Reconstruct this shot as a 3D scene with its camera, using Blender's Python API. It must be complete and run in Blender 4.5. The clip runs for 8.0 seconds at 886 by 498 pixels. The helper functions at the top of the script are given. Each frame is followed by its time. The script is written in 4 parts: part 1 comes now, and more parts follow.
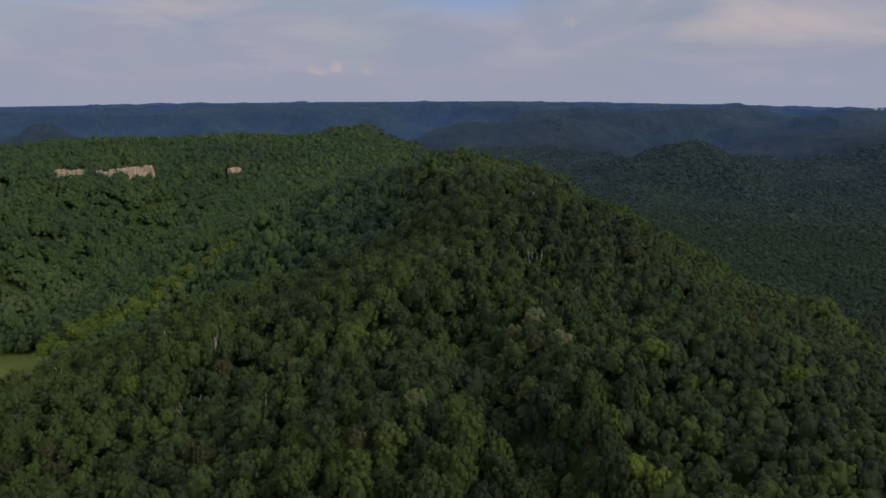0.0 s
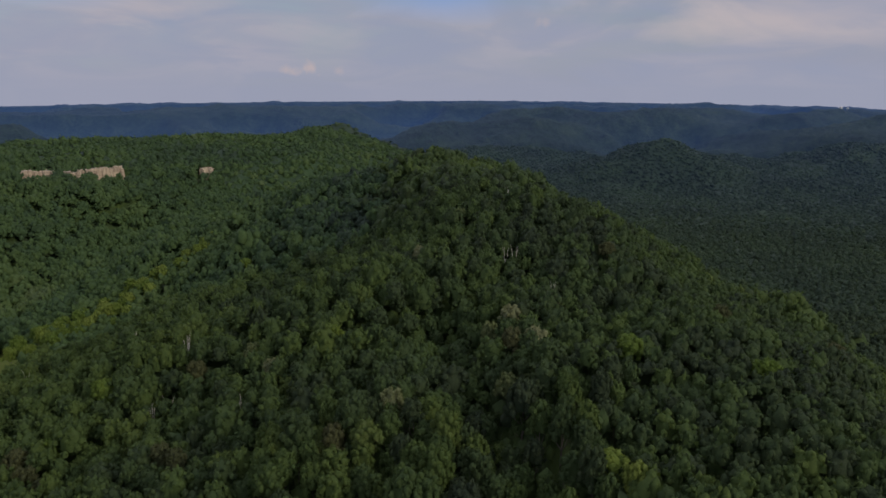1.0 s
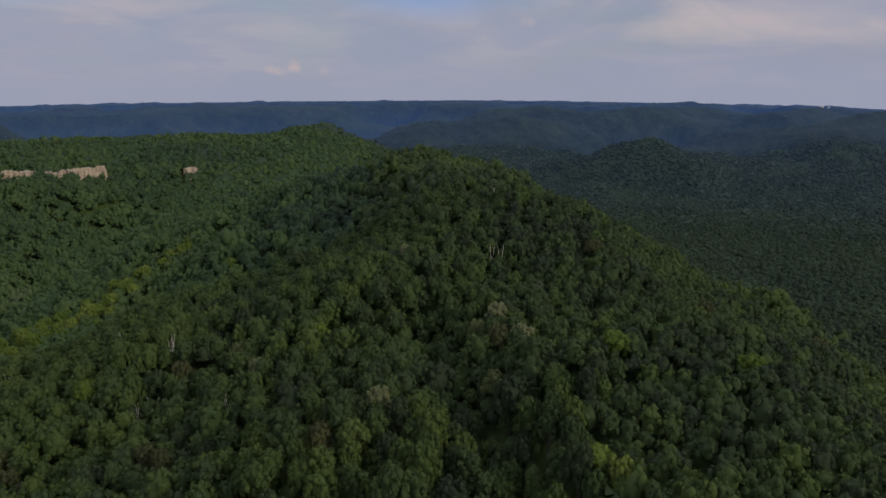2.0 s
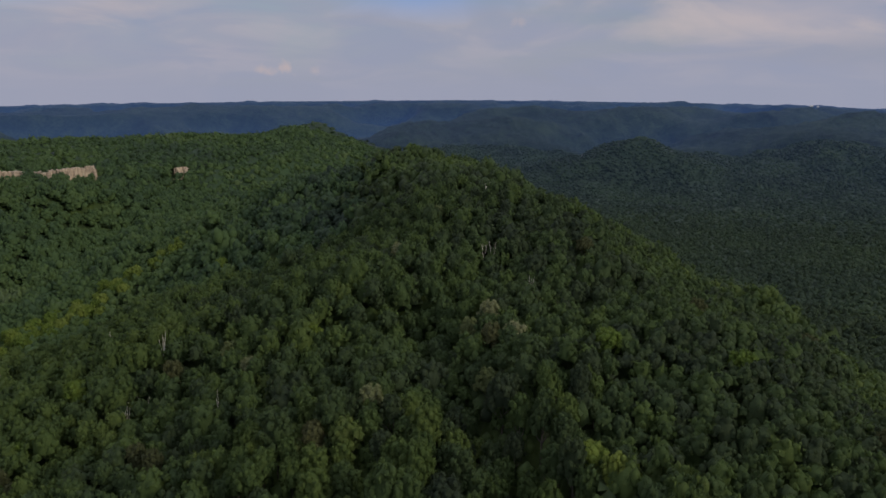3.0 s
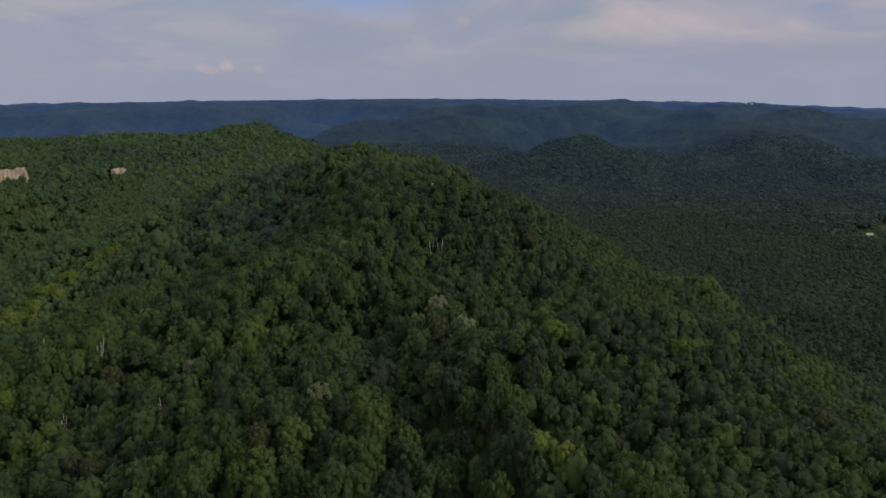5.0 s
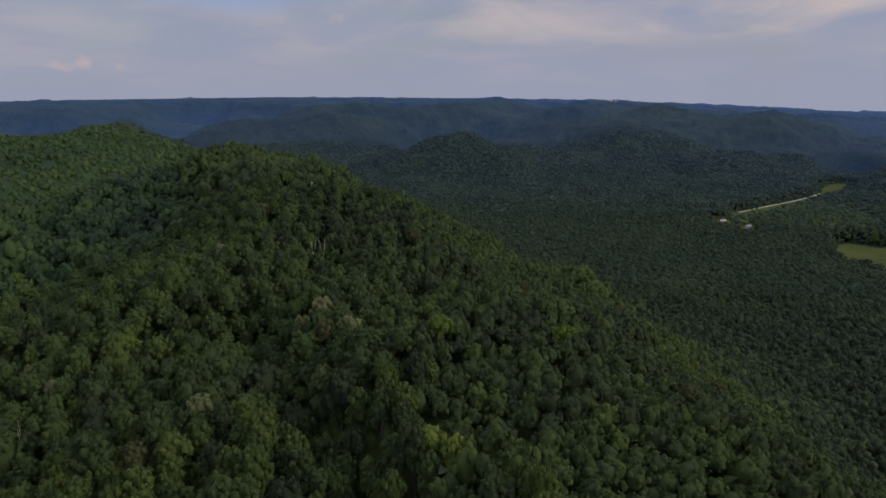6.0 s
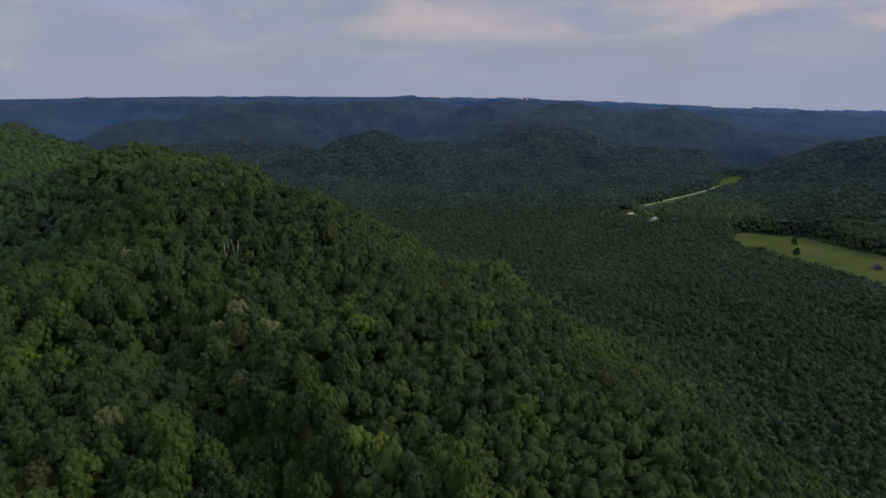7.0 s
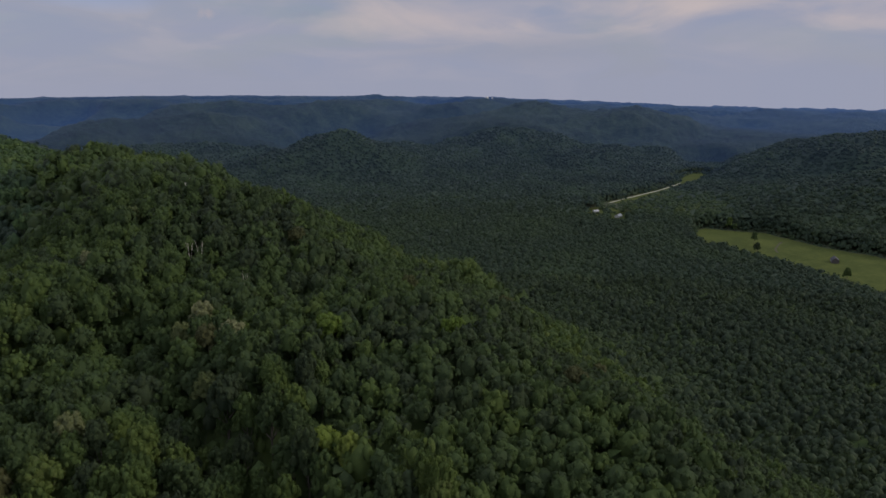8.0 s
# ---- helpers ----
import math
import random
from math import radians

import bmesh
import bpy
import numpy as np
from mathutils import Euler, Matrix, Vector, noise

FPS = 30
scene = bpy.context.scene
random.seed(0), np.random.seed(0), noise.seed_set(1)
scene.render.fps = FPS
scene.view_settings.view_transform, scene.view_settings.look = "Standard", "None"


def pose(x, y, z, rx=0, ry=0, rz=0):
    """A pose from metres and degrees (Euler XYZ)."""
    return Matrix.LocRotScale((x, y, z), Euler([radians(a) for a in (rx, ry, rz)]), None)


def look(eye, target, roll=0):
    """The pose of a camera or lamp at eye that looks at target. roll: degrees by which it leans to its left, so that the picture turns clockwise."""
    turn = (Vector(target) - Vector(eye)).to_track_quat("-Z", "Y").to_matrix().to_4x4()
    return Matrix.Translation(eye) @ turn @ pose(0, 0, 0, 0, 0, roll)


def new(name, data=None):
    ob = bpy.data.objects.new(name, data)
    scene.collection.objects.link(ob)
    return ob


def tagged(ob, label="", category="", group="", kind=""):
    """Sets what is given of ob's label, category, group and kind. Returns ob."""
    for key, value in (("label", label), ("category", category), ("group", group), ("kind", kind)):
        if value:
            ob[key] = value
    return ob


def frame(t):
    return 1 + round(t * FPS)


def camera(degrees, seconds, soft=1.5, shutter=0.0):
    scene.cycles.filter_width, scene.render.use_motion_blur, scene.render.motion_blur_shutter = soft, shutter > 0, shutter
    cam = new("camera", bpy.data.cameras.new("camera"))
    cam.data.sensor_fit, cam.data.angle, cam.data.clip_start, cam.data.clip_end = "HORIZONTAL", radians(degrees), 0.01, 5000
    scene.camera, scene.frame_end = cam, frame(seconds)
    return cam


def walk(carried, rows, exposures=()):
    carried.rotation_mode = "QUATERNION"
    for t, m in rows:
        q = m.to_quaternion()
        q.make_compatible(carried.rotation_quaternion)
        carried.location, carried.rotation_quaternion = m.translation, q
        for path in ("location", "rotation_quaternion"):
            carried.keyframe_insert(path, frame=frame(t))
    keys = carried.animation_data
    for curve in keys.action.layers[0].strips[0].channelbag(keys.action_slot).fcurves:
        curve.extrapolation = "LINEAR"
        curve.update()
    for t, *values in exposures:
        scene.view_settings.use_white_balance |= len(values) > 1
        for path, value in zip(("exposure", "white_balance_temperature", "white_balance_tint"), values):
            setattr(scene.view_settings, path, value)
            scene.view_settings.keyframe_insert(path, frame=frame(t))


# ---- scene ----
# ---- camera: seconds, place, pitch, lean, heading ----
cam = camera(64.91, 8.0, soft=1.55)
PATH = [
    (0.0, 0.00, 0.00, 210.00, -12.10, 0.10, -0.00),
    (0.5, 0.10, 0.08, 209.61, -12.09, 0.09, -0.95),
    (1.0, 0.06, 0.19, 209.29, -12.12, 0.04, -2.06),
    (1.5, 0.07, 0.27, 209.02, -12.14, 0.00, -2.70),
    (3.0, -0.03, 0.43, 208.07, -12.15, -0.08, -3.90),
    (3.5, -0.02, 0.42, 207.74, -12.14, -0.10, -4.04),
    (4.0, 0.06, 0.48, 207.42, -12.18, -0.15, -5.04),
    (4.2, 0.09, 0.50, 207.37, -12.19, -0.17, -5.16),
    (5.3, 0.80, 0.80, 207.12, -12.31, -0.34, -10.54),
    (5.5, 0.87, 0.88, 207.08, -12.34, -0.38, -12.45),
    (6.0, 0.86, 1.25, 206.85, -12.47, -0.43, -17.95),
    (6.5, 0.76, 1.66, 206.55, -12.56, -0.51, -22.50),
    (7.0, 0.68, 1.87, 206.29, -12.62, -0.57, -24.90),
    (7.5, 0.75, 1.88, 206.04, -12.69, -0.62, -26.39),
    (8.0, 0.81, 1.96, 205.81, -12.73, -0.66, -27.62),
]
walk(cam, [(t, pose(x, y, z, 90 + pitch, 0, turn) @ pose(0, 0, 0, 0, 0, lean)) for t, x, y, z, pitch, lean, turn in PATH])

# ---- sky, sun, exposure ----
SUN_ELEVATION, SUN_AZIMUTH = 25.0, 124.0   # degrees above the horizon; compass bearing (0 = +y, 90 = +x)
world = bpy.data.worlds.new("evening_sky")
scene.world = world
world.use_nodes = True
wn, wl = world.node_tree.nodes, world.node_tree.links
wn.clear()


def node(tree, kind, **values):
    n = tree.nodes.new(kind)
    for key, value in values.items():
        n.inputs[key.replace("_", " ")].default_value = value
    return n


def maths(tree, op, a, b=None, clamp=False):
    n = tree.nodes.new("ShaderNodeMath")
    n.operation, n.use_clamp = op, clamp
    for slot, v in enumerate((a, b)):
        if v is None:
            continue
        if isinstance(v, (int, float)):
            n.inputs[slot].default_value = v
        else:
            tree.links.new(v, n.inputs[slot])
    return n.outputs[0]


def mixed(tree, fac, a, b, blend="MIX"):
    n = tree.nodes.new("ShaderNodeMix")
    n.data_type, n.blend_type = "RGBA", blend
    for slot, v in ((0, fac), (6, a), (7, b)):
        if isinstance(v, (int, float)):
            n.inputs[slot].default_value = v
        elif isinstance(v, tuple):
            n.inputs[slot].default_value = (*v, 1)
        else:
            tree.links.new(v, n.inputs[slot])
    return n.outputs[2]


def ramp(tree, value, stops):
    n = tree.nodes.new("ShaderNodeValToRGB")
    while len(n.color_ramp.elements) < len(stops):
        n.color_ramp.elements.new(0.5)
    for e, (at, c) in zip(n.color_ramp.elements, stops):
        e.position = at
        e.color = (c, c, c, 1) if isinstance(c, (int, float)) else (*c, 1)
    tree.links.new(value, n.inputs[0])
    return n.outputs[0]


def sky():
    tree = world.node_tree
    out = wn.new("ShaderNodeOutputWorld")
    back = node(tree, "ShaderNodeBackground", Strength=1.0)
    coord = wn.new("ShaderNodeTexCoord")
    part = wn.new("ShaderNodeSeparateXYZ")
    wl.new(coord.outputs["Generated"], part.inputs[0])
    x, y, z = part.outputs
    up = maths(tree, "MAXIMUM", z, 0.012)
    # clear air behind the clouds
    lift = wn.new("ShaderNodeCombineXYZ")
    for slot, v in enumerate((x, y, up)):
        wl.new(v, lift.inputs[slot])
    air = wn.new("ShaderNodeTexSky")
    air.sky_type, air.sun_disc = "NISHITA", False
    air.sun_elevation, air.sun_rotation = radians(SUN_ELEVATION), radians(SUN_AZIMUTH)
    wl.new(lift.outputs[0], air.inputs[0])
    clear = mixed(tree, 1.0, air.outputs[0], (0.075, 0.075, 0.075), "MULTIPLY")
    # thin cloud sheets, foreshortened towards the horizon
    deep = maths(tree, "ADD", up, 0.20)
    flat = wn.new("ShaderNodeCombineXYZ")
    wl.new(maths(tree, "DIVIDE", x, deep), flat.inputs[0])
    wl.new(maths(tree, "DIVIDE", y, deep), flat.inputs[1])
    broad = node(tree, "ShaderNodeTexNoise", Scale=0.8, Detail=6.0, Roughness=0.55, Distortion=0.6)
    wl.new(flat.outputs[0], broad.inputs["Vector"])
    fine = node(tree, "ShaderNodeTexNoise", Scale=1.5, Detail=6.0, Roughness=0.5, Distortion=0.7)
    wl.new(flat.outputs[0], fine.inputs["Vector"])
    cover = ramp(tree, broad.outputs[0], [(0.38, 0.25), (0.50, 0.80), (0.60, 1.0)])
    tone = ramp(tree, fine.outputs[0], [(0.36, (0.275, 0.315, 0.44)), (0.50, (0.37, 0.365, 0.435)), (0.62, (0.54, 0.47, 0.47))])
    sheet = mixed(tree, cover, clear, tone)
    low = ramp(tree, up, [(0.0, 1.0), (0.10, 0.55), (0.22, 0.0)])
    sheet = mixed(tree, low, sheet, (0.315, 0.335, 0.44))
    # cloud cover is brighter overhead than low down
    sheet = mixed(tree, 1.0, sheet, ramp(tree, up, [(0.0, 0.5), (0.16, 0.5), (0.45, 0.82), (1.0, 1.12)]), "MULTIPLY")
    sheet = mixed(tree, 1.0, sheet, (2.0, 2.0, 2.0), "MULTIPLY")
    # a few small sunlit cumulus heads far off: bearing, elevation, half width, half height
    puffy = node(tree, "ShaderNodeTexNoise", Scale=70.0, Detail=5.0, Roughness=0.6)
    wl.new(coord.outputs["Generated"], puffy.inputs["Vector"])
    bearing = maths(tree, "ARCTAN2", x, y)
    rosy, peach, blue, grey = (0.47, 0.405, 0.425), (0.56, 0.475, 0.47), (0.25, 0.35, 0.58), (0.29, 0.31, 0.40)
    for az, el, wide, tall, much, ragged, hue in (
            (26.5, 5.6, 13.0, 2.0, 0.55, 0.9, peach), (44.0, 6.2, 12.0, 1.8, 0.7, 0.9, peach), (58.0, 6.0, 9.0, 2.0, 0.55, 0.9, peach), (-20.0, 6.6, 9.0, 1.6, 0.35, 0.9, peach), (34.0, 3.0, 12.0, 1.4, 0.5, 0.8, grey),
            (2.5, 7.9, 10.0, 2.1, 0.9, 0.7, blue), (-27.0, 7.0, 7.0, 1.0, 0.4, 0.8, blue), (17.0, 8.0, 6.0, 0.7, 0.5, 0.8, blue),
            (-19.5, 7.9, 3.0, 0.5, 0.5, 1.5, peach), (-9.9, 2.2, 1.1, 0.40, 0.7, 3.0, rosy), (-8.3, 2.4, 0.7, 0.55, 0.9, 3.0, rosy), (-6.2, 2.2, 0.45, 0.4, 0.5, 3.0, rosy),
            (10.0, 5.8, 0.9, 0.4, 0.4, 4.0, rosy), (17.0, 5.9, 1.6, 0.3, 0.45, 2.0, grey)):
        a = maths(tree, "DIVIDE", maths(tree, "SUBTRACT", bearing, radians(az)), radians(wide))
        b = maths(tree, "DIVIDE", maths(tree, "SUBTRACT", z, math.sin(radians(el))), radians(tall))
        far = maths(tree, "SQRT", maths(tree, "ADD", maths(tree, "MULTIPLY", a, a), maths(tree, "MULTIPLY", b, b)))
        grain = puffy.outputs[0] if wide < 2 else fine.outputs[0]
        mask = maths(tree, "ADD", maths(tree, "SUBTRACT", 1.0, far), maths(tree, "MULTIPLY", maths(tree, "SUBTRACT", grain, 0.5), ragged if wide < 2 else ragged * 3), True)
        sheet = mixed(tree, maths(tree, "MULTIPLY", mask, much), sheet, hue)
    wl.new(sheet, back.inputs[0])
    wl.new(back.outputs[0], out.inputs[0])


sky()
sun_data = bpy.data.lights.new("sun", "SUN")
sun_data.energy, sun_data.angle, sun_data.color = 1.45, radians(16), (1.0, 0.89, 0.70)
sun = new("sun", sun_data)
_b, _e = radians(SUN_AZIMUTH), radians(SUN_ELEVATION)
sun.matrix_world = look((math.sin(_b) * 900, math.cos(_b) * 900, 900 * math.tan(_e)), (0, 0, 0))
scene.view_settings.exposure = 0.0


# ---- materials ----
def material(name):
    m = bpy.data.materials.new(name)
    m.use_nodes = True
    tree = m.node_tree
    return m, tree, tree.nodes["Principled BSDF"]


def noise_at(tree, scale, detail=3.0, rough=0.55):
    where = tree.nodes.new("ShaderNodeNewGeometry")
    n = node(tree, "ShaderNodeTexNoise", Scale=scale, Detail=detail, Roughness=rough)
    tree.links.new(where.outputs["Position"], n.inputs["Vector"])
    return n.outputs[0]


def bumped(tree, bsdf, height, strength, distance):
    b = node(tree, "ShaderNodeBump", Strength=strength, Distance=distance)
    tree.links.new(height, b.inputs["Height"])
    tree.links.new(b.outputs[0], bsdf.inputs["Normal"])


GREENS = [(0.0, (0.034, 0.050, 0.028)), (0.16, (0.044, 0.065, 0.030)), (0.32, (0.050, 0.079, 0.031)), (0.55, (0.060, 0.095, 0.030)), (0.75, (0.074, 0.112, 0.031)),
          (0.9, (0.090, 0.127, 0.034)), (1.0, (0.113, 0.141, 0.052))]


def foliage(name, source, stops=GREENS, leaf=1.6, relief=0.9):
    """Leaves: a tone for each tree (source: 'object' or the 'tint' attribute), broken up by leaf clumps and stand-wide drifts."""
    m, tree, bsdf = material(name)
    if source == "object":
        info = tree.nodes.new("ShaderNodeObjectInfo")
        one = info.outputs["Random"]
    else:
        info = tree.nodes.new("ShaderNodeAttribute")
        info.attribute_name = "tint"
        one = info.outputs["Fac"]
    drift = noise_at(tree, 0.011, 3)
    clump = maths(tree, "ADD", maths(tree, "MULTIPLY", noise_at(tree, leaf, 4, 0.65), 0.6), maths(tree, "MULTIPLY", noise_at(tree, leaf * 2.6, 3, 0.6), 0.4))
    value = maths(tree, "ADD", maths(tree, "ADD", maths(tree, "MULTIPLY", one, 0.82), 0.02), maths(tree, "MULTIPLY", maths(tree, "SUBTRACT", drift, 0.5), 1.0))
    value = maths(tree, "ADD", value, maths(tree, "MULTIPLY", maths(tree, "SUBTRACT", clump, 0.55), 0.8), True)
    colour = ramp(tree, value, stops)
    tree.links.new(colour, bsdf.inputs["Base Color"])
    bsdf.inputs["Roughness"].default_value = 0.6
    bsdf.inputs["Specular IOR Level"].default_value = 0.12
    bumped(tree, bsdf, clump, relief, 0.5)
    thin = tree.nodes.new("ShaderNodeBsdfTranslucent")
    tree.links.new(mixed(tree, 1.0, colour, (1.25, 1.15, 0.7), "MULTIPLY"), thin.inputs[0])
    blend = node(tree, "ShaderNodeMixShader", Fac=0.28)
    tree.links.new(bsdf.outputs[0], blend.inputs[1])
    tree.links.new(thin.outputs[0], blend.inputs[2])
    tree.links.new(blend.outputs[0], tree.nodes["Material Output"].inputs[0])
    return m


LEAVES_TREE = foliage("leaves_of_single_trees", "object")
LEAVES_WOOD = foliage("leaves_of_the_wood", "tint")
LEAVES_PALE = foliage("pale_flowering_leaves", "object", [(0.0, (0.07, 0.10, 0.035)), (0.5, (0.13, 0.155, 0.065)), (1.0, (0.22, 0.23, 0.13))])
LEAVES_BROWN = foliage("rusty_brown_leaves", "object", [(0.0, (0.055, 0.066, 0.029)), (0.5, (0.070, 0.079, 0.033)), (1.0, (0.088, 0.094, 0.042))])
# Yellow-green trees, and sunlight on a strip of shrubs put into leaf colour.
LEAVES_BRIGHT = foliage("yellow_green_and_sunlit_leaves", "object", [(0.0, (0.09, 0.14, 0.026)), (0.5, (0.13, 0.18, 0.034)), (1.0, (0.175, 0.22, 0.052))])


def haze_glow(tree, bsdf, near, far, colour, amount, deep=0.0):
    """Haze painted as emission: far hills and woods glow faintly blue, more over valleys."""
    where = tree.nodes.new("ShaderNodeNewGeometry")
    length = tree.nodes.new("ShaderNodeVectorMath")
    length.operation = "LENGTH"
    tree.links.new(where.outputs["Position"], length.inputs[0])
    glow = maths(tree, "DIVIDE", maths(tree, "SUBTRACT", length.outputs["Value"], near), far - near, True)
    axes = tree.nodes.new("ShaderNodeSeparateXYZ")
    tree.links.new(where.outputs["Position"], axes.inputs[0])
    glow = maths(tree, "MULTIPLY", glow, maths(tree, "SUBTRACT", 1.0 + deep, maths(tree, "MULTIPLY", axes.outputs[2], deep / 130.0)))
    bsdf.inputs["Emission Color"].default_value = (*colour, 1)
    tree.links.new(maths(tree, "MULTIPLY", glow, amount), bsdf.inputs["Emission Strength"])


def backdrop_material(name):
    m, tree, bsdf = material(name)
    wood = noise_at(tree, 0.10, 6, 0.75)
    stand = maths(tree, "ADD", maths(tree, "MULTIPLY", noise_at(tree, 0.004, 4), 0.35), maths(tree, "MULTIPLY", noise_at(tree, 0.022, 3), 0.35))
    value = maths(tree, "ADD", maths(tree, "MULTIPLY", wood, 0.5), stand)
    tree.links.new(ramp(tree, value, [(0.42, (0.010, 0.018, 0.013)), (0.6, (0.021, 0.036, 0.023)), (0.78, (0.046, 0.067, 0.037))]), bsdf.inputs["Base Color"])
    bsdf.inputs["Roughness"].default_value = 0.8
    bsdf.inputs["Specular IOR Level"].default_value = 0.1
    bumped(tree, bsdf, wood, 1.0, 8.0)
    # haze painted on as a blue glow that grows with distance
    haze_glow(tree, bsdf, 1400.0, 4600.0, (0.14, 0.32, 1.0), 0.135, 0.5)
    return m


# Valley greens with the blue of haze painted into the leaf colour.
HAZED_GREENS = [(0.0, (0.035, 0.058, 0.038)), (0.3, (0.044, 0.072, 0.041)), (0.55, (0.053, 0.086, 0.043)), (0.8, (0.068, 0.104, 0.043)), (1.0, (0.098, 0.130, 0.050))]
# The common greens with haze over the western slopes painted in as blue.
HAZED_WEST_GREENS = [(at, (r * 0.93, g * 1.02, b * 1.32)) for at, (r, g, b) in GREENS]
LEAVES_WEST = foliage("hazed_leaves_of_the_western_woods", "tint", HAZED_WEST_GREENS)
LEAVES_VALLEY = foliage("hazed_leaves_of_the_valley_woods", "tint", [(at, (r, g * 0.97, b * 0.97)) for at, (r, g, b) in HAZED_GREENS], leaf=0.6, relief=0.35)
# Copy of these greens darkened further for cloud shade, with less blue.
LEAVES_LOWLAND = foliage("shaded_lowland_leaves", "tint", [(at, (r * 0.96, g * 0.90, b * 0.82)) for at, (r, g, b) in HAZED_GREENS], leaf=0.9, relief=0.6)
# Darker copy of the valley greens; the next line paints haze on as glow.
LEAVES_FAR = foliage("hazed_leaves_of_the_distant_woods", "tint", [(at, (r * 0.78, g * 0.80, b * 0.88)) for at, (r, g, b) in HAZED_GREENS], leaf=0.4, relief=0.35)
haze_glow(LEAVES_FAR.node_tree, LEAVES_FAR.node_tree.nodes["Principled BSDF"], 1150.0, 4600.0, (0.12, 0.28, 1.0), 0.10)
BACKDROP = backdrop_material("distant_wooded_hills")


def plain_ground():
    m, tree, bsdf = material("forest_floor")
    a, b = noise_at(tree, 0.35, 5), noise_at(tree, 0.02, 3)
    value = maths(tree, "ADD", maths(tree, "MULTIPLY", a, 0.6), maths(tree, "MULTIPLY", b, 0.4))
    tree.links.new(ramp(tree, value, [(0.35, (0.022, 0.032, 0.012)), (0.5, (0.035, 0.052, 0.018)), (0.65, (0.055, 0.062, 0.028))]), bsdf.inputs["Base Color"])
    bsdf.inputs["Roughness"].default_value = 0.95
    bumped(tree, bsdf, a, 1.0, 1.5)
    return m


def grass_material(name, dark, light):
    m, tree, bsdf = material(name)
    a, b, c = noise_at(tree, 0.03, 5), noise_at(tree, 0.9, 4), noise_at(tree, 0.16, 4)
    value = maths(tree, "ADD", maths(tree, "ADD", maths(tree, "MULTIPLY", a, 0.5), maths(tree, "MULTIPLY", b, 0.2)), maths(tree, "MULTIPLY", c, 0.3))
    tree.links.new(ramp(tree, value, [(0.36, dark), (0.62, light)]), bsdf.inputs["Base Color"])
    bsdf.inputs["Roughness"].default_value = 0.95
    bsdf.inputs["Specular IOR Level"].default_value = 0.05
    bumped(tree, bsdf, b, 0.8, 0.4)
    return m


def surface(name, dark, light, scale, rough=0.8, bump=0.3, depth=0.05, metal=0.0):
    m, tree, bsdf = material(name)
    a, b = noise_at(tree, scale, 5), noise_at(tree, scale * 0.12, 3)
    value = maths(tree, "ADD", maths(tree, "MULTIPLY", a, 0.6), maths(tree, "MULTIPLY", b, 0.4))
    tree.links.new(ramp(tree, value, [(0.35, dark), (0.65, light)]), bsdf.inputs["Base Color"])
    bsdf.inputs["Roughness"].default_value, bsdf.inputs["Metallic"].default_value = rough, metal
    bumped(tree, bsdf, a, bump, depth)
    return m


GROUND = plain_ground()
GRASS = grass_material("meadow_grass", (0.050, 0.068, 0.020), (0.092, 0.112, 0.032))
# Glade grass, brighter than the meadow's: sunlight put into its colour.
SUNLIT_GRASS = grass_material("sun_brightened_grass", (0.085, 0.115, 0.026), (0.145, 0.168, 0.042))
BARK = surface("bark", (0.06, 0.05, 0.04), (0.14, 0.12, 0.10), 4.0, 0.9, 0.8, 0.05)
DEAD = surface("bleached_dead_wood", (0.36, 0.33, 0.29), (0.62, 0.58, 0.52), 3.0, 0.85, 0.6, 0.03)
ROAD = surface("pale_gravel_road", (0.28, 0.28, 0.23), (0.48, 0.47, 0.39), 1.2, 0.9)
SIDING = surface("pale_siding", (0.38, 0.38, 0.36), (0.52, 0.52, 0.50), 1.5, 0.6)
METAL_ROOF = surface("pale_metal_roof", (0.32, 0.33, 0.35), (0.48, 0.49, 0.50), 0.8, 0.45, 0.1)
DULL_ROOF = surface("dull_grey_roof", (0.035, 0.035, 0.042), (0.07, 0.07, 0.078), 0.8, 0.9, 0.1)
DARK_WALL = surface("weathered_boards", (0.05, 0.045, 0.045), (0.11, 0.10, 0.09), 2.0, 0.85)
GLASS = surface("dark_window_glass", (0.02, 0.025, 0.03), (0.04, 0.045, 0.05), 1.0, 0.1, 0.0)


def rock_material():
    m, tree, bsdf = material("banded_sandstone")
    where = tree.nodes.new("ShaderNodeNewGeometry")
    tilt = node(tree, "ShaderNodeMapping", Scale=(0.16, 0.16, 0.55))
    tree.links.new(where.outputs["Position"], tilt.inputs[0])
    bands = node(tree, "ShaderNodeTexNoise", Scale=1.0, Detail=5.0, Roughness=0.6)
    tree.links.new(tilt.outputs[0], bands.inputs["Vector"])
    run = node(tree, "ShaderNodeMapping", Scale=(0.5, 0.5, 0.05))
    tree.links.new(where.outputs["Position"], run.inputs[0])
    streak = node(tree, "ShaderNodeTexNoise", Scale=1.0, Detail=4.0)
    tree.links.new(run.outputs[0], streak.inputs["Vector"])
    value = maths(tree, "ADD", maths(tree, "MULTIPLY", bands.outputs[0], 0.4), maths(tree, "MULTIPLY", streak.outputs[0], 0.6))
    tree.links.new(ramp(tree, value, [(0.36, (0.13, 0.10, 0.07)), (0.47, (0.30, 0.235, 0.165)), (0.62, (0.48, 0.395, 0.28))]), bsdf.inputs["Base Color"])
    bsdf.inputs["Roughness"].default_value = 0.9
    bumped(tree, bsdf, bands.outputs[0], 0.8, 0.6)
    return m


ROCK = rock_material()


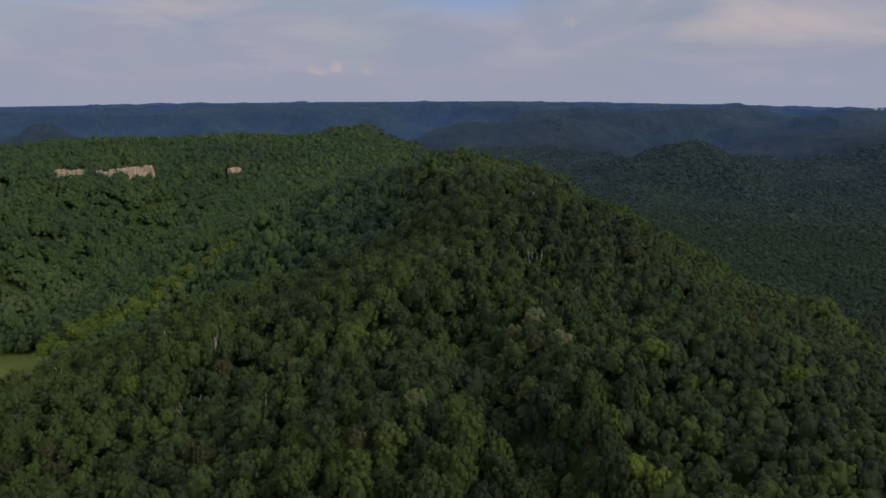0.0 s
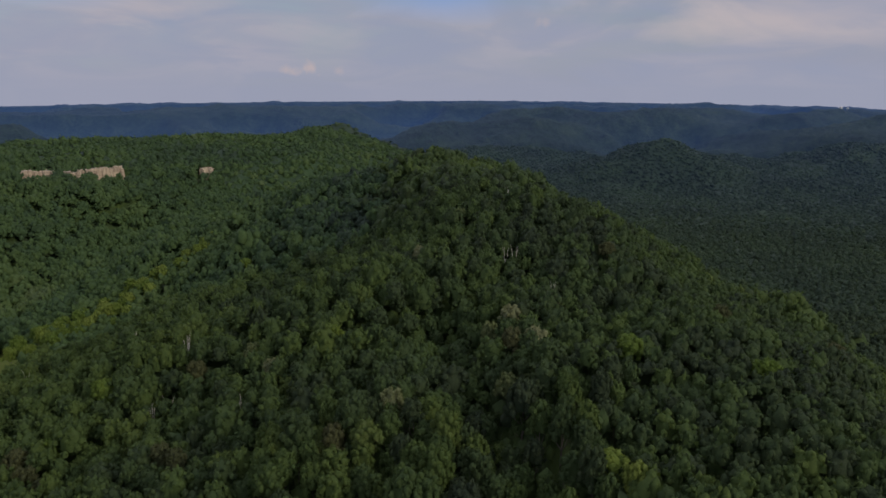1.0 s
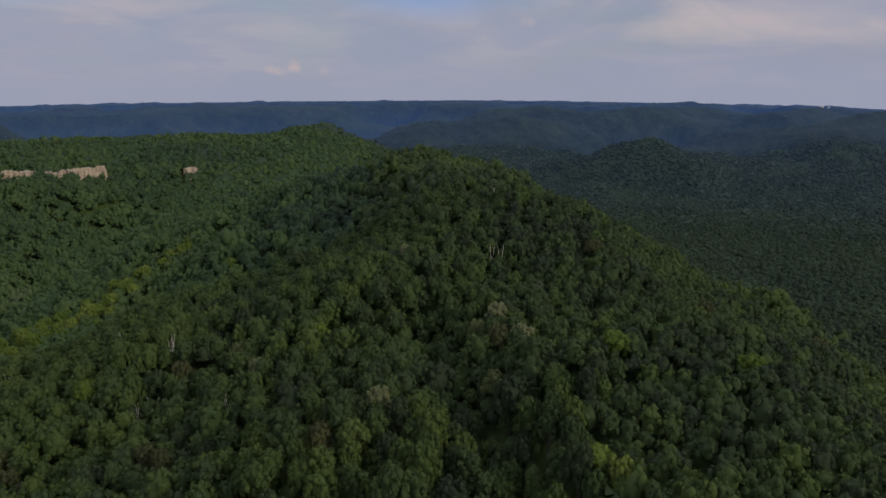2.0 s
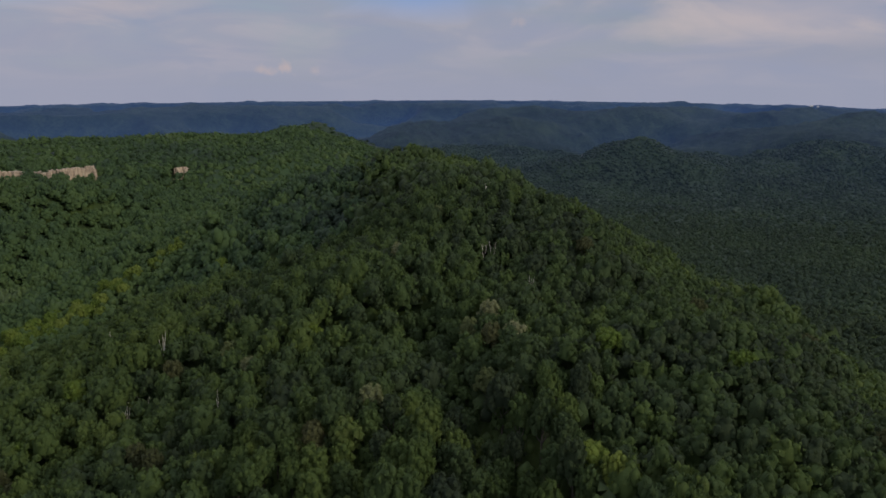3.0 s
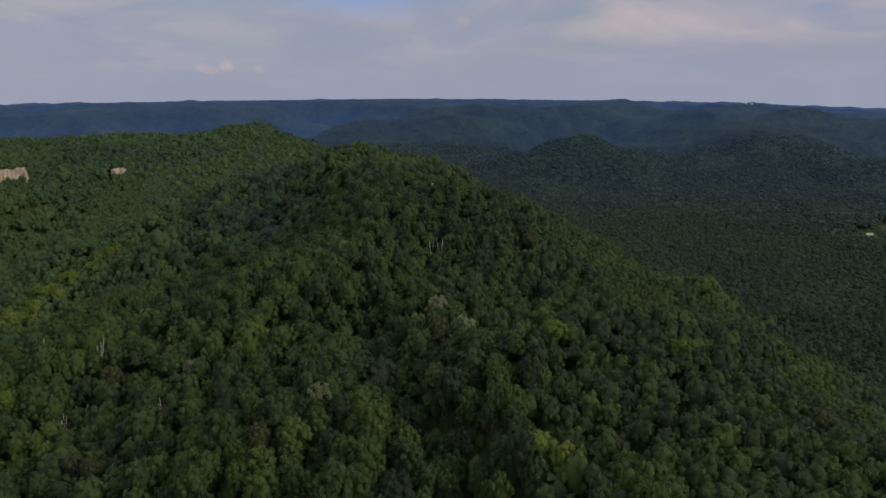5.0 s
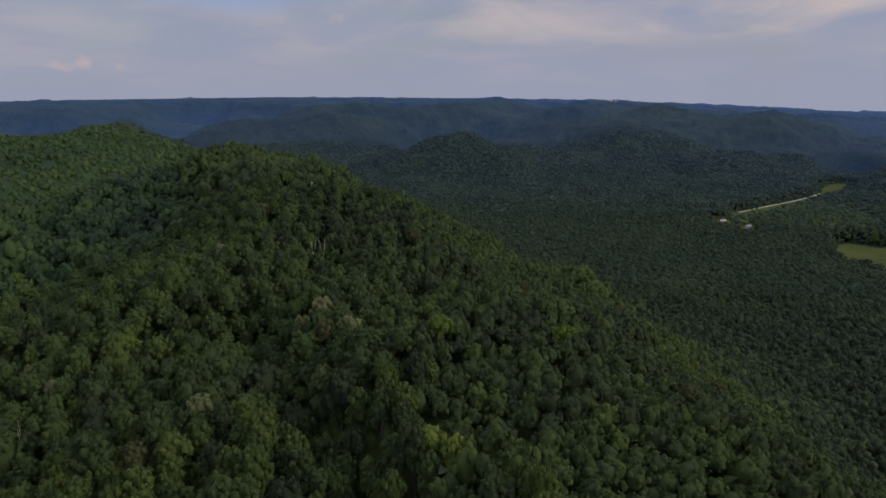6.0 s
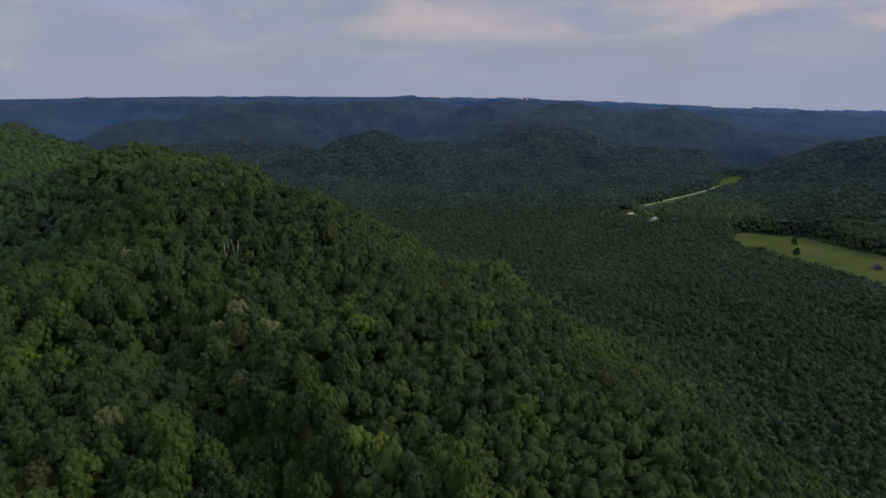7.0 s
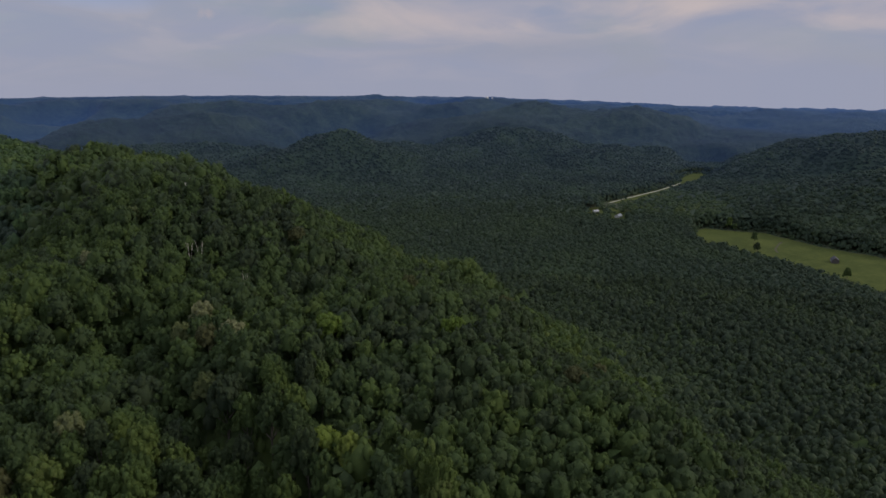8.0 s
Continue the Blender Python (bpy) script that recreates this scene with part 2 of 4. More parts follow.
# ---- the lie of the land ----
def step(a, b, v):
    u = np.clip((v - a) / (b - a), 0, 1)
    return u * u * (3 - 2 * u)


def waves(seed, length, count=7):
    rng = np.random.default_rng(seed)
    turn, phase = rng.uniform(0, 2 * math.pi, count), rng.uniform(0, 2 * math.pi, count)
    k = 2 * math.pi / (length * rng.uniform(0.65, 1.5, count))
    return np.stack([np.cos(turn) * k, np.sin(turn) * k, phase], -1)


def swell(w, x, y):
    return sum(np.sin(a * x + b * y + c) for a, b, c in w) / math.sqrt(len(w) / 2)


FOLDS, LUMPS, RILLS, CHAINS, CHAINS2, SPURS = waves(3, 170), waves(5, 60), waves(9, 26), waves(11, 1300), waves(12, 520), waves(14, 330)

# crests: half width, steepness, then x, y, height of the ground
CRESTS = {
    "home_hill": (1, 2.3, [(20, 60, 96, 215), (38, 115, 116, 215), (54, 165, 125, 218), (36, 234, 139, 192), (40, 294, 150, 136), (30, 382, 157, 116), (14, 433, 157, 146), (-40, 472, 147, 140), (-80, 540, 114, 140), (-130, 640, 104, 150)]),
    "east_shoulder": (58, 2.2, [(50, 285, 134), (100, 305, 124), (127, 328, 116), (158, 345, 101), (180, 328, 93), (176, 296, 87), (160, 262, 92)]),
    "home_apron": (300, 2.0, [(-40, -140, 74), (50, 0, 84), (90, 110, 84)]),
    "plateau": (265, 4.0, [(-700, 330, 139), (-560, 520, 141), (-440, 690, 142), (-385, 770, 144), (-326, 845, 145), (-246, 925, 145), (-192, 1020, 140)]),
    "plateau_knob": (105, 2.0, [(-180, 1080, 128), (-127, 1183, 151), (-60, 1210, 124), (10, 1260, 90)]),
    "west_knob": (110, 2.0, [(-1205, 1958, 96), (-1149, 1992, 128), (-1120, 2008, 131), (-1050, 2048, 92)]),
    "lone_knob": (125, 2.0, [(440, 1640, 62), (540, 1645, 96), (580, 1640, 100), (660, 1570, 72), (780, 1500, 20)]),
    "north_spur": (230, 2.0, [(-30, 2000, 60), (84, 2298, 108), (250, 2450, 120), (380, 2700, 140)]),
    "long_ridge": (260, 2.4, [(230, 2060, 70), (330, 2300, 130), (430, 2500, 152), (700, 2600, 158), (1000, 2550, 156), (1500, 2500, 140)]),
    "east_ridge": (370, 2.2, [(880, 1810, 52), (1043, 1850, 106), (1250, 1950, 124), (1500, 1930, 135), (1690, 1830, 131), (1790, 1700, 98), (1840, 1620, 56)]),
    "far_side_hill": (230, 2.2, [(1380, 1190, 10), (1440, 1060, 70), (1500, 850, 108), (1560, 600, 112), (1600, 300, 110)]),
    "near_side_hill": (200, 2.0, [(1080, 840, 20), (1180, 640, 62), (1220, 440, 86), (1240, 200, 92), (1200, -100, 90)]),
    "south_hill": (300, 2.4, [(-500, -700, 150), (100, -900, 150), (700, -800, 150)]),
    "west_hill": (300, 2.4, [(-1000, -300, 150), (-1200, 400, 155), (-1100, 1200, 150)]),
}
MEADOW = [(812, 728), (830, 733), (850, 700), (874, 666), (858, 566), (867, 485), (860, 340), (740, 300), (680, 378), (690, 424), (706, 470), (712, 551), (730, 620), (766, 692)]
VALLEY_LINE = [(860, 985), (872, 993), (927, 1008), (1016, 1041), (1122, 1085), (1247, 1155), (1376, 1249), (1490, 1334)]
ROAD_LINE = [(866, 985), (876, 990), (890, 1001), (927, 1005), (968, 1027), (1016, 1041), (1070, 1060), (1122, 1085), (1190, 1118), (1247, 1155), (1276, 1180), (1306, 1198)]
PASTURE = [(1196, 1112), (1250, 1132), (1318, 1180), (1372, 1228), (1352, 1240), (1290, 1212), (1222, 1160)]
RAVINE = [(8, 212), (12, 180), (19, 150), (25, 125), (29, 100), (30, 70)]
GLADE = [(-276, 378), (-240, 366), (-204, 350), (-178, 308), (-180, 290), (-205, 282), (-250, 290), (-296, 316)]
BROW = [(110, -220, 95), (88, -60, 112), (88, 40, 116), (95, 60, 118), (100, 84, 119), (110, 123, 118), (123, 176, 110), (134, 225, 103), (154, 262, 98), (176, 305, 93), (205, 345, 88)]
EAST_FALL = [(px, py) for px, py, _ in BROW] + [(330, 500), (520, 640), (720, 640), (720, -220)]


def from_line(line, x, y):
    """Distance from a polyline in plan, and how high the line is near there, passing softly from stretch to stretch."""
    all_d, all_z = [], []
    for a, b in zip(line[:-1], line[1:]):
        dx, dy = b[0] - a[0], b[1] - a[1]
        u = np.clip(((x - a[0]) * dx + (y - a[1]) * dy) / (dx * dx + dy * dy), 0, 1)
        d = np.hypot(x - a[0] - u * dx, y - a[1] - u * dy)
        if len(a) > 3:
            d = d / (a[3] + u * (b[3] - a[3]))
        all_d.append(d)
        all_z.append(a[2] + u * (b[2] - a[2]) if len(a) > 2 else 0)
    best = np.minimum.reduce(all_d)
    if len(line[0]) < 3:
        return best, 0
    soft = 0.07 if len(line[0]) > 3 else 10.0
    weights = [np.exp(np.maximum((best - d) / soft, -60)) for d in all_d]
    return best, sum(w * z for w, z in zip(weights, all_z)) / sum(weights)


def inside(poly, x, y):
    hit = np.zeros(np.shape(x), bool)
    for (ax, ay), (bx, by) in zip(poly, poly[1:] + poly[:1]):
        cross = ((ay > y) != (by > y)) & (x < (bx - ax) * (y - ay) / (by - ay + 1e-9) + ax)
        hit ^= cross
    return hit


def edge(poly, x, y):
    """Distance to the outline of a plot, negative inside it."""
    d, _ = from_line(poly + poly[:1], x, y)
    return np.where(inside(poly, x, y), -d, d)


SKYLINE = ([-180, -60, -32, -20, -8, 5, 18, 32, 46, 53, 60, 90, 180], [142, 147, 155, 172, 183, 189, 176, 152, 96, 77, 66, 94, 142])


def land(x, y):
    """Height of the ground."""
    x, y = np.asarray(x, float), np.asarray(y, float)
    r, bearing = np.hypot(x, y), np.degrees(np.arctan2(x, y))
    bottom = 66 * step(60, -170, x) * step(900, 500, y) + 26 * step(1500, 2300, r)
    total = np.zeros(x.shape)
    for wide, power, line in CRESTS.values():
        d, z = from_line(line, x, y)
        d = d * (1 + 0.10 * swell(FOLDS, x, y))
        total += np.maximum((z - bottom) * np.exp(-0.9 * (d / wide) ** power), 0) ** 9
    h = bottom + total ** (1 / 9)
    high = np.clip((h - bottom) / 40, 0, 1)
    cleft, _ = from_line(RAVINE, x, y)
    h = h - 10 * np.exp(-(cleft / 9.0) ** 2)
    h = h + high * (2.2 * swell(FOLDS, x, y) + 1.6 * swell(LUMPS, x, y)) + high * 9 * step(1650, 2100, r) * swell(SPURS, x, y)
    # dissected upland out to the skyline
    ridges = 1 - np.abs(swell(CHAINS, x, y) + 0.5 * swell(CHAINS2, x, y)) / 1.25
    top = 206 + np.tan(np.radians(-0.95 * np.clip((4550 - r) / 2400, 0, 1))) * r + (np.interp(bearing, *SKYLINE) - 206) * r / 4500
    upland = np.minimum(15 + 235 * np.clip(ridges, 0, 1) ** 1.2, top + 5 * swell(CHAINS2, x, y) * step(4400, 3900, r)) + 3 * swell(FOLDS, x, y) + 4 * swell(SPURS, x, y) * step(4400, 3900, r)
    upland = np.where(r > 4380, np.maximum(upland, top - 3), upland)
    h = np.maximum(h, h + (upland - h) * step(2700, 3300, r))
    # the hill's eastern side breaks off below its brow
    out, brow = from_line(BROW, x, y)
    cap = np.maximum(brow - 0.62 * out + 2.0 * swell(LUMPS, x, y), 7 + 2 * swell(FOLDS, x, y))
    h = np.where(inside(EAST_FALL, x, y), h - np.maximum(h - cap, 0) * step(0, 22, out), h)
    h = np.where(edge(MEADOW, x, y) < 30, h * step(0, 30, edge(MEADOW, x, y)), h)
    road, _ = from_line(VALLEY_LINE, x, y)
    return h * step(15, 70, np.maximum(road - 24 * step(1150, 1230, x), 0))


def mesh_from(name, verts, faces, mats, tint=None, smooth=True, per_face=None):
    """A mesh from arrays of places and of triangles or quads."""
    verts, faces = np.asarray(verts, np.float32), np.asarray(faces, np.int32)
    me = bpy.data.meshes.new(name)
    n, k = faces.shape
    me.vertices.add(len(verts)), me.loops.add(n * k), me.polygons.add(n)
    me.vertices.foreach_set("co", verts.ravel())
    me.loops.foreach_set("vertex_index", faces.ravel())
    me.polygons.foreach_set("loop_start", np.arange(0, n * k, k, dtype=np.int32))
    me.polygons.foreach_set("use_smooth", np.full(n, smooth))
    for m in mats:
        me.materials.append(m)
    if per_face is not None:
        me.polygons.foreach_set("material_index", np.asarray(per_face, np.int32))
    if tint is not None:
        layer = me.attributes.new("tint", "FLOAT", "POINT")
        layer.data.foreach_set("value", np.asarray(tint, np.float32))
    me.update(calc_edges=True)
    return me


def rings(radii, bearings):
    r, a = np.meshgrid(radii, np.radians(bearings), indexing="ij")
    x, y = r * np.sin(a), r * np.cos(a)
    n, m = r.shape
    i, j = np.meshgrid(np.arange(n - 1), np.arange(m), indexing="ij")
    k = (j + 1) % m
    faces = np.stack([i * m + j, (i + 1) * m + j, (i + 1) * m + k, i * m + k], -1).reshape(-1, 4)[:, ::-1]
    return x.ravel(), y.ravel(), faces


NEAR_EDGE = 2000.0
bearings = np.concatenate([np.arange(-36, 66, 0.5), np.arange(66, 324, 2.0)])
x, y, faces = rings(np.concatenate([np.linspace(0.01, 600, 81), np.linspace(612, NEAR_EDGE, 90)]), bearings)
ground = new("ground", mesh_from("ground", np.stack([x, y, land(x, y)], -1), faces, [GROUND]))
tagged(ground, "dark forest floor of wooded hills and a flat valley", "ground", kind="structure")

bearings = np.concatenate([np.arange(-36, 66, 0.2), np.arange(66, 324, 2.0)])
x, y, faces = rings(np.linspace(NEAR_EDGE, 4750, 115), bearings)
rough = np.random.default_rng(4).uniform(-2.5, 3.5, x.shape) * step(NEAR_EDGE, NEAR_EDGE + 60, np.hypot(x, y))
lift = 13 * step(NEAR_EDGE, NEAR_EDGE + 40, np.hypot(x, y)) * step(2000, 2001, np.hypot(x, y))
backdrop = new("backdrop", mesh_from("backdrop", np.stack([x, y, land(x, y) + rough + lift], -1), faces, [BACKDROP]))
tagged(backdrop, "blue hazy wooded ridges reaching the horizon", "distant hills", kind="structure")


# ---- trees ----
def dome():
    """A faceted ball with a vertex on top and its hidden underside left off."""
    v = [(0, 0, 1)]
    for k in range(10):
        up = 0.447 if k < 5 else -0.447
        a = 2 * math.pi * (k % 5 + (0.5 if k >= 5 else 0)) / 5
        v.append((0.894 * math.cos(a), 0.894 * math.sin(a), up))
    f = []
    for k in range(5):
        n = (k + 1) % 5
        f += [(0, 1 + k, 1 + n), (1 + k, 6 + k, 1 + n), (1 + n, 6 + k, 6 + n)]
    return np.array(v), np.array(f)


def bud():
    """A smaller, four-sided dome."""
    v = [(0, 0, 1)]
    for k in range(8):
        a = math.pi / 2 * (k % 4 + (0.5 if k >= 4 else 0))
        v.append((0.86 * math.cos(a), 0.86 * math.sin(a), 0.48) if k < 4 else (0.95 * math.cos(a), 0.95 * math.sin(a), -0.35))
    f = []
    for k in range(4):
        n = (k + 1) % 4
        f += [(0, 1 + k, 1 + n), (1 + k, 5 + k, 1 + n), (1 + n, 5 + k, 5 + n)]
    return np.array(v), np.array(f)


DOME, BUD = dome(), bud()


def crown(rng, lobes, leaves, leaf_size, tall=1.0, knob=0.25, form=BUD, core=DOME):
    """A crown one unit in radius on a base at z = 0: a full core set round with many small rounded boughs in uneven tiers,
    and sprays of leaves standing off them. Triangles."""
    verts, faces = [core[0] * rng.uniform(0.85, 1.12, (len(core[0]), 1)) * [0.72, 0.72, 0.72 * tall] + [0, 0, 0.80 * tall]], [core[1]]
    at = len(core[0])
    centres, sizes = [np.array([0, 0, 0.8 * tall])], [0.74]
    side, lean = rng.uniform(0, 6.3), rng.uniform(0.0, 0.22)
    tiers = rng.uniform(0, 6.3)
    for n in range(lobes):
        u = ((n + 0.5) / lobes) ** 0.85
        height = tall * (0.28 + 1.16 * u)
        turn = n * 2.4 + rng.uniform(-0.45, 0.45)
        girth = math.sqrt(max(1 - (abs(u - 0.25) / 0.80) ** 2.0, 0.03))
        girth *= 1 + 0.13 * math.sin(u * 9 + tiers) + lean * math.cos(turn - side)
        reach = 0.80 * girth * rng.uniform(0.82, 1.08)
        size = knob * rng.uniform(0.72, 1.3) * (1.08 - 0.2 * u)
        centre = np.array([math.cos(turn) * reach, math.sin(turn) * reach, height])
        v = form[0] * size * rng.uniform(0.78, 1.2, (len(form[0]), 1)) * [1, 1, rng.uniform(0.85, 1.25)]
        verts.append(v + centre), faces.append(form[1] + at)
        centres.append(centre), sizes.append(size)
        at += len(form[0])
    if leaves:
        weight = np.array(sizes) ** 1.3
        weight[0] *= 0.3
        pick = rng.choice(len(sizes), leaves, p=weight / weight.sum())
        way = rng.normal(size=(leaves, 3))
        way[:, 2] = np.abs(way[:, 2]) - 0.35
        way /= np.linalg.norm(way, axis=1)[:, None]
        spot = np.array(centres)[pick] + way * (np.array(sizes)[pick] * rng.uniform(0.9, 1.38, leaves))[:, None]
        face = way + rng.normal(0, 0.8, (leaves, 3)) + [0, 0, 0.25]
        a = np.cross(face, rng.normal(size=(leaves, 3)))
        a /= np.linalg.norm(a, axis=1)[:, None]
        b = np.cross(face / np.linalg.norm(face, axis=1)[:, None], a)
        s = (leaf_size * rng.uniform(0.55, 1.4, leaves))[:, None]
        tri = np.stack([spot - a * s * 0.8 - b * s * 0.4, spot + a * s - b * s * 0.2, spot + b * s * 1.3], 1)
        verts.append(tri.reshape(-1, 3)), faces.append(np.arange(leaves * 3).reshape(-1, 3) + at)
    return np.concatenate(verts), np.concatenate(faces)


def tube(points, radii, sides=6):
    """A tapered limb along points."""
    pts, verts, faces = [Vector(p) for p in points], [], []
    for i, (p, r) in enumerate(zip(pts, radii)):
        d = (pts[min(i + 1, len(pts) - 1)] - pts[max(i - 1, 0)]).normalized()
        a = d.orthogonal().normalized()
        b = d.cross(a)
        verts += [p + (a * math.cos(2 * math.pi * k / sides) + b * math.sin(2 * math.pi * k / sides)) * r for k in range(sides)]
    for i in range(len(pts) - 1):
        for k in range(sides):
            faces.append((i * sides + k, i * sides + (k + 1) % sides, (i + 1) * sides + (k + 1) % sides, (i + 1) * sides + k))
    return [tuple(v) for v in verts], faces


def limbs_mesh(name, limbs, mat):
    verts, faces = [], []
    for points, radii in limbs:
        v, f = tube(points, radii)
        faces += [tuple(i + len(verts) for i in q) for q in f]
        verts += v
    return mesh_from(name, verts, faces, [mat])


def part(name, me, parent, label=""):
    ob = new(name, me)
    ob.parent = parent
    return tagged(ob, label)


def scatter(seed, gap, xr, yr):
    """Jittered places on a staggered grid."""
    rng = np.random.default_rng(seed)
    gx, gy = np.meshgrid(np.arange(xr[0], xr[1], gap), np.arange(yr[0], yr[1], gap * 0.87))
    gx = gx + (np.arange(gx.shape[0]) % 2)[:, None] * gap / 2
    n = gx.size
    return gx.ravel() + rng.uniform(-0.38, 0.38, n) * gap, gy.ravel() + rng.uniform(-0.38, 0.38, n) * gap, rng


# x, y, length, height, facing
CLIFFS = [(-314, 588, 24, 19.5, -30), (-296, 611, 12, 16.0, -27), (-282, 630, 38, 18.5, -27), (-213, 712, 13, 13.0, -18)]
# x, y and how far round it no tree stands
HOUSES = [(776, 863, 17), (773, 916, 12), (795, 504, 10), (737, 548, 6), (-213, 1028, 9), (-268, 963, 8)]
SNAGS = [(41, 309, 1.15, 3), (32, 250, 0.98, 2), (36, 249, 0.98, 2), (-73, 212, 1.15, 4), (-99, 236, 1.0, 5), (-147, 252, 1.0, 2), (-73, 193, 1.0, 3), (-77, 190, 1.0, 2),
         (-49, 180, 1.0, 3), (45, 226, 0.9, 3), (39, 165, 0.8, 1), (65, 293, 0.8, 2), (-67, 290, 0.9, 3)]
PALE = [(-51, 206, 4.2), (-43, 194, 3.6), (-7, 164, 4.0), (28, 204, 4.2), (33, 189, 4.6), (18, 291, 4.0), (23, 170, 3.8), (1, 254, 4.4), (21, 196, 3.4)]
BRIGHT = [(40, 133, 5.0), (44, 127, 3.6), (90, 167, 4.6), (-26, 204, 4.0), (58, 181, 5.4), (-176, 335, 4.4), (-178, 356, 4.0), (-172, 364, 4.4),
          (-167, 372, 4.6), (-161, 379, 4.4), (-166, 384, 4.0), (-186, 350, 4.0), (-182, 342, 4.2), (-103, 183, 4.6), (-96, 202, 4.6), (-93, 368, 4.6),
          (-174, 300, 4.2), (-168, 310, 4.0), (-172, 320, 4.4), (-165, 328, 4.2), (-168, 346, 4.4), (-160, 356, 4.0), (-158, 368, 4.4), (-152, 386, 4.4), (-156, 394, 4.0), (-148, 400, 4.2), (-190, 364, 4.0), (-183, 372, 4.2), (-176, 382, 4.2)]
# Strip of sunlit shrubs: its brightness is put in as yellow-green crowns.
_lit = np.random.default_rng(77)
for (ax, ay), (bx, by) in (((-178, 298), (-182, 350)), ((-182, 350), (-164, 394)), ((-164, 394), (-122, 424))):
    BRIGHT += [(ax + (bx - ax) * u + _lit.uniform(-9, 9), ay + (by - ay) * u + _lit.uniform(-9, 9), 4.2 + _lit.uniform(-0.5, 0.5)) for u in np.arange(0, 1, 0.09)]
BROWN = [(132, 205, 4.0), (44, 215, 3.4), (26, 186, 3.4), (-68, 204, 3.6), (152, 232, 4.2), (176, 188, 4.0), (112, 140, 3.6), (168, 150, 3.8), (196, 226, 4.0), (97, 212, 3.4), (70, 250, 3.6), (-20, 150, 3.2), (-104, 171, 3.6), (-111, 180, 3.8), (-97, 165, 3.4), (-66, 165, 3.4), (-60, 160, 3.2), (-120, 176, 3.6)]
SPECIAL = [(x, y, 0.9) for x, y, *_ in SNAGS] + [(x, y, 3.3) for x, y, _ in PALE + BRIGHT + BROWN]


def wooded(x, y):
    ok = (edge(MEADOW, x, y) > 1) & (edge(GLADE, x, y) > 2)
    road, _ = from_line(ROAD_LINE, x, y)
    ok &= (road > 9 + 5 * np.sin(x * 0.06) + 3 * np.sin(x * 0.021)) & (edge(PASTURE, x, y) > 3 + 6 * np.sin(x * 0.07 + y * 0.05))
    for hx, hy, hr in HOUSES:
        ok &= np.hypot(x - hx, y - hy) > hr
    for hx, hy, hr in SPECIAL:
        ok &= np.hypot(x - hx, y - hy) > hr
    for cx, cy, length, height, facing in CLIFFS:
        c, sn = math.cos(radians(facing)), math.sin(radians(facing))
        along, ahead = (x - cx) * c - (y - cy) * sn, -(x - cx) * sn - (y - cy) * c
        ok &= ~((np.abs(along) < length / 2 + 0.5) & (ahead > -1) & (ahead < (14.5 if length > 30 else 15 if length > 15 else 13)))
    return ok


def scrub(x, y):
    """How near low scrub along the road and round the farm comes: 1 where only bushes grow."""
    low = np.zeros(np.shape(x))
    r = np.hypot(x, y)
    for out in (15, 35, 55, 75, 95, 115):
        road, _ = from_line(ROAD_LINE, x * (1 + out / r), y * (1 + out / r))
        low = np.maximum(low, step(30, 14, road))
        tip, _ = from_line([(826, 735), (808, 690)], x * (1 + out / r), y * (1 + out / r))
        low = np.maximum(low, step(20, 8, tip))
        if out < 50:
            low = np.maximum(low, step(2, -6, edge(GLADE, x * (1 + out / r), y * (1 + out / r))))
    for hx, hy, _ in HOUSES[:2] + HOUSES[4:]:
        across = np.abs(x * hy - y * hx) / math.hypot(hx, hy)
        short = math.hypot(hx, hy) - r
        low = np.maximum(low, step(16, 9, across) * step(-12, -2, short) * step(100, 80, short))
    return low


STAND = (-36, 60, 98, 162)      # x and y of the stretch of hillside whose trees are single things


def single(x, y):
    return (x > STAND[0]) & (x < STAND[1]) & (y > STAND[2]) & (y < STAND[3])


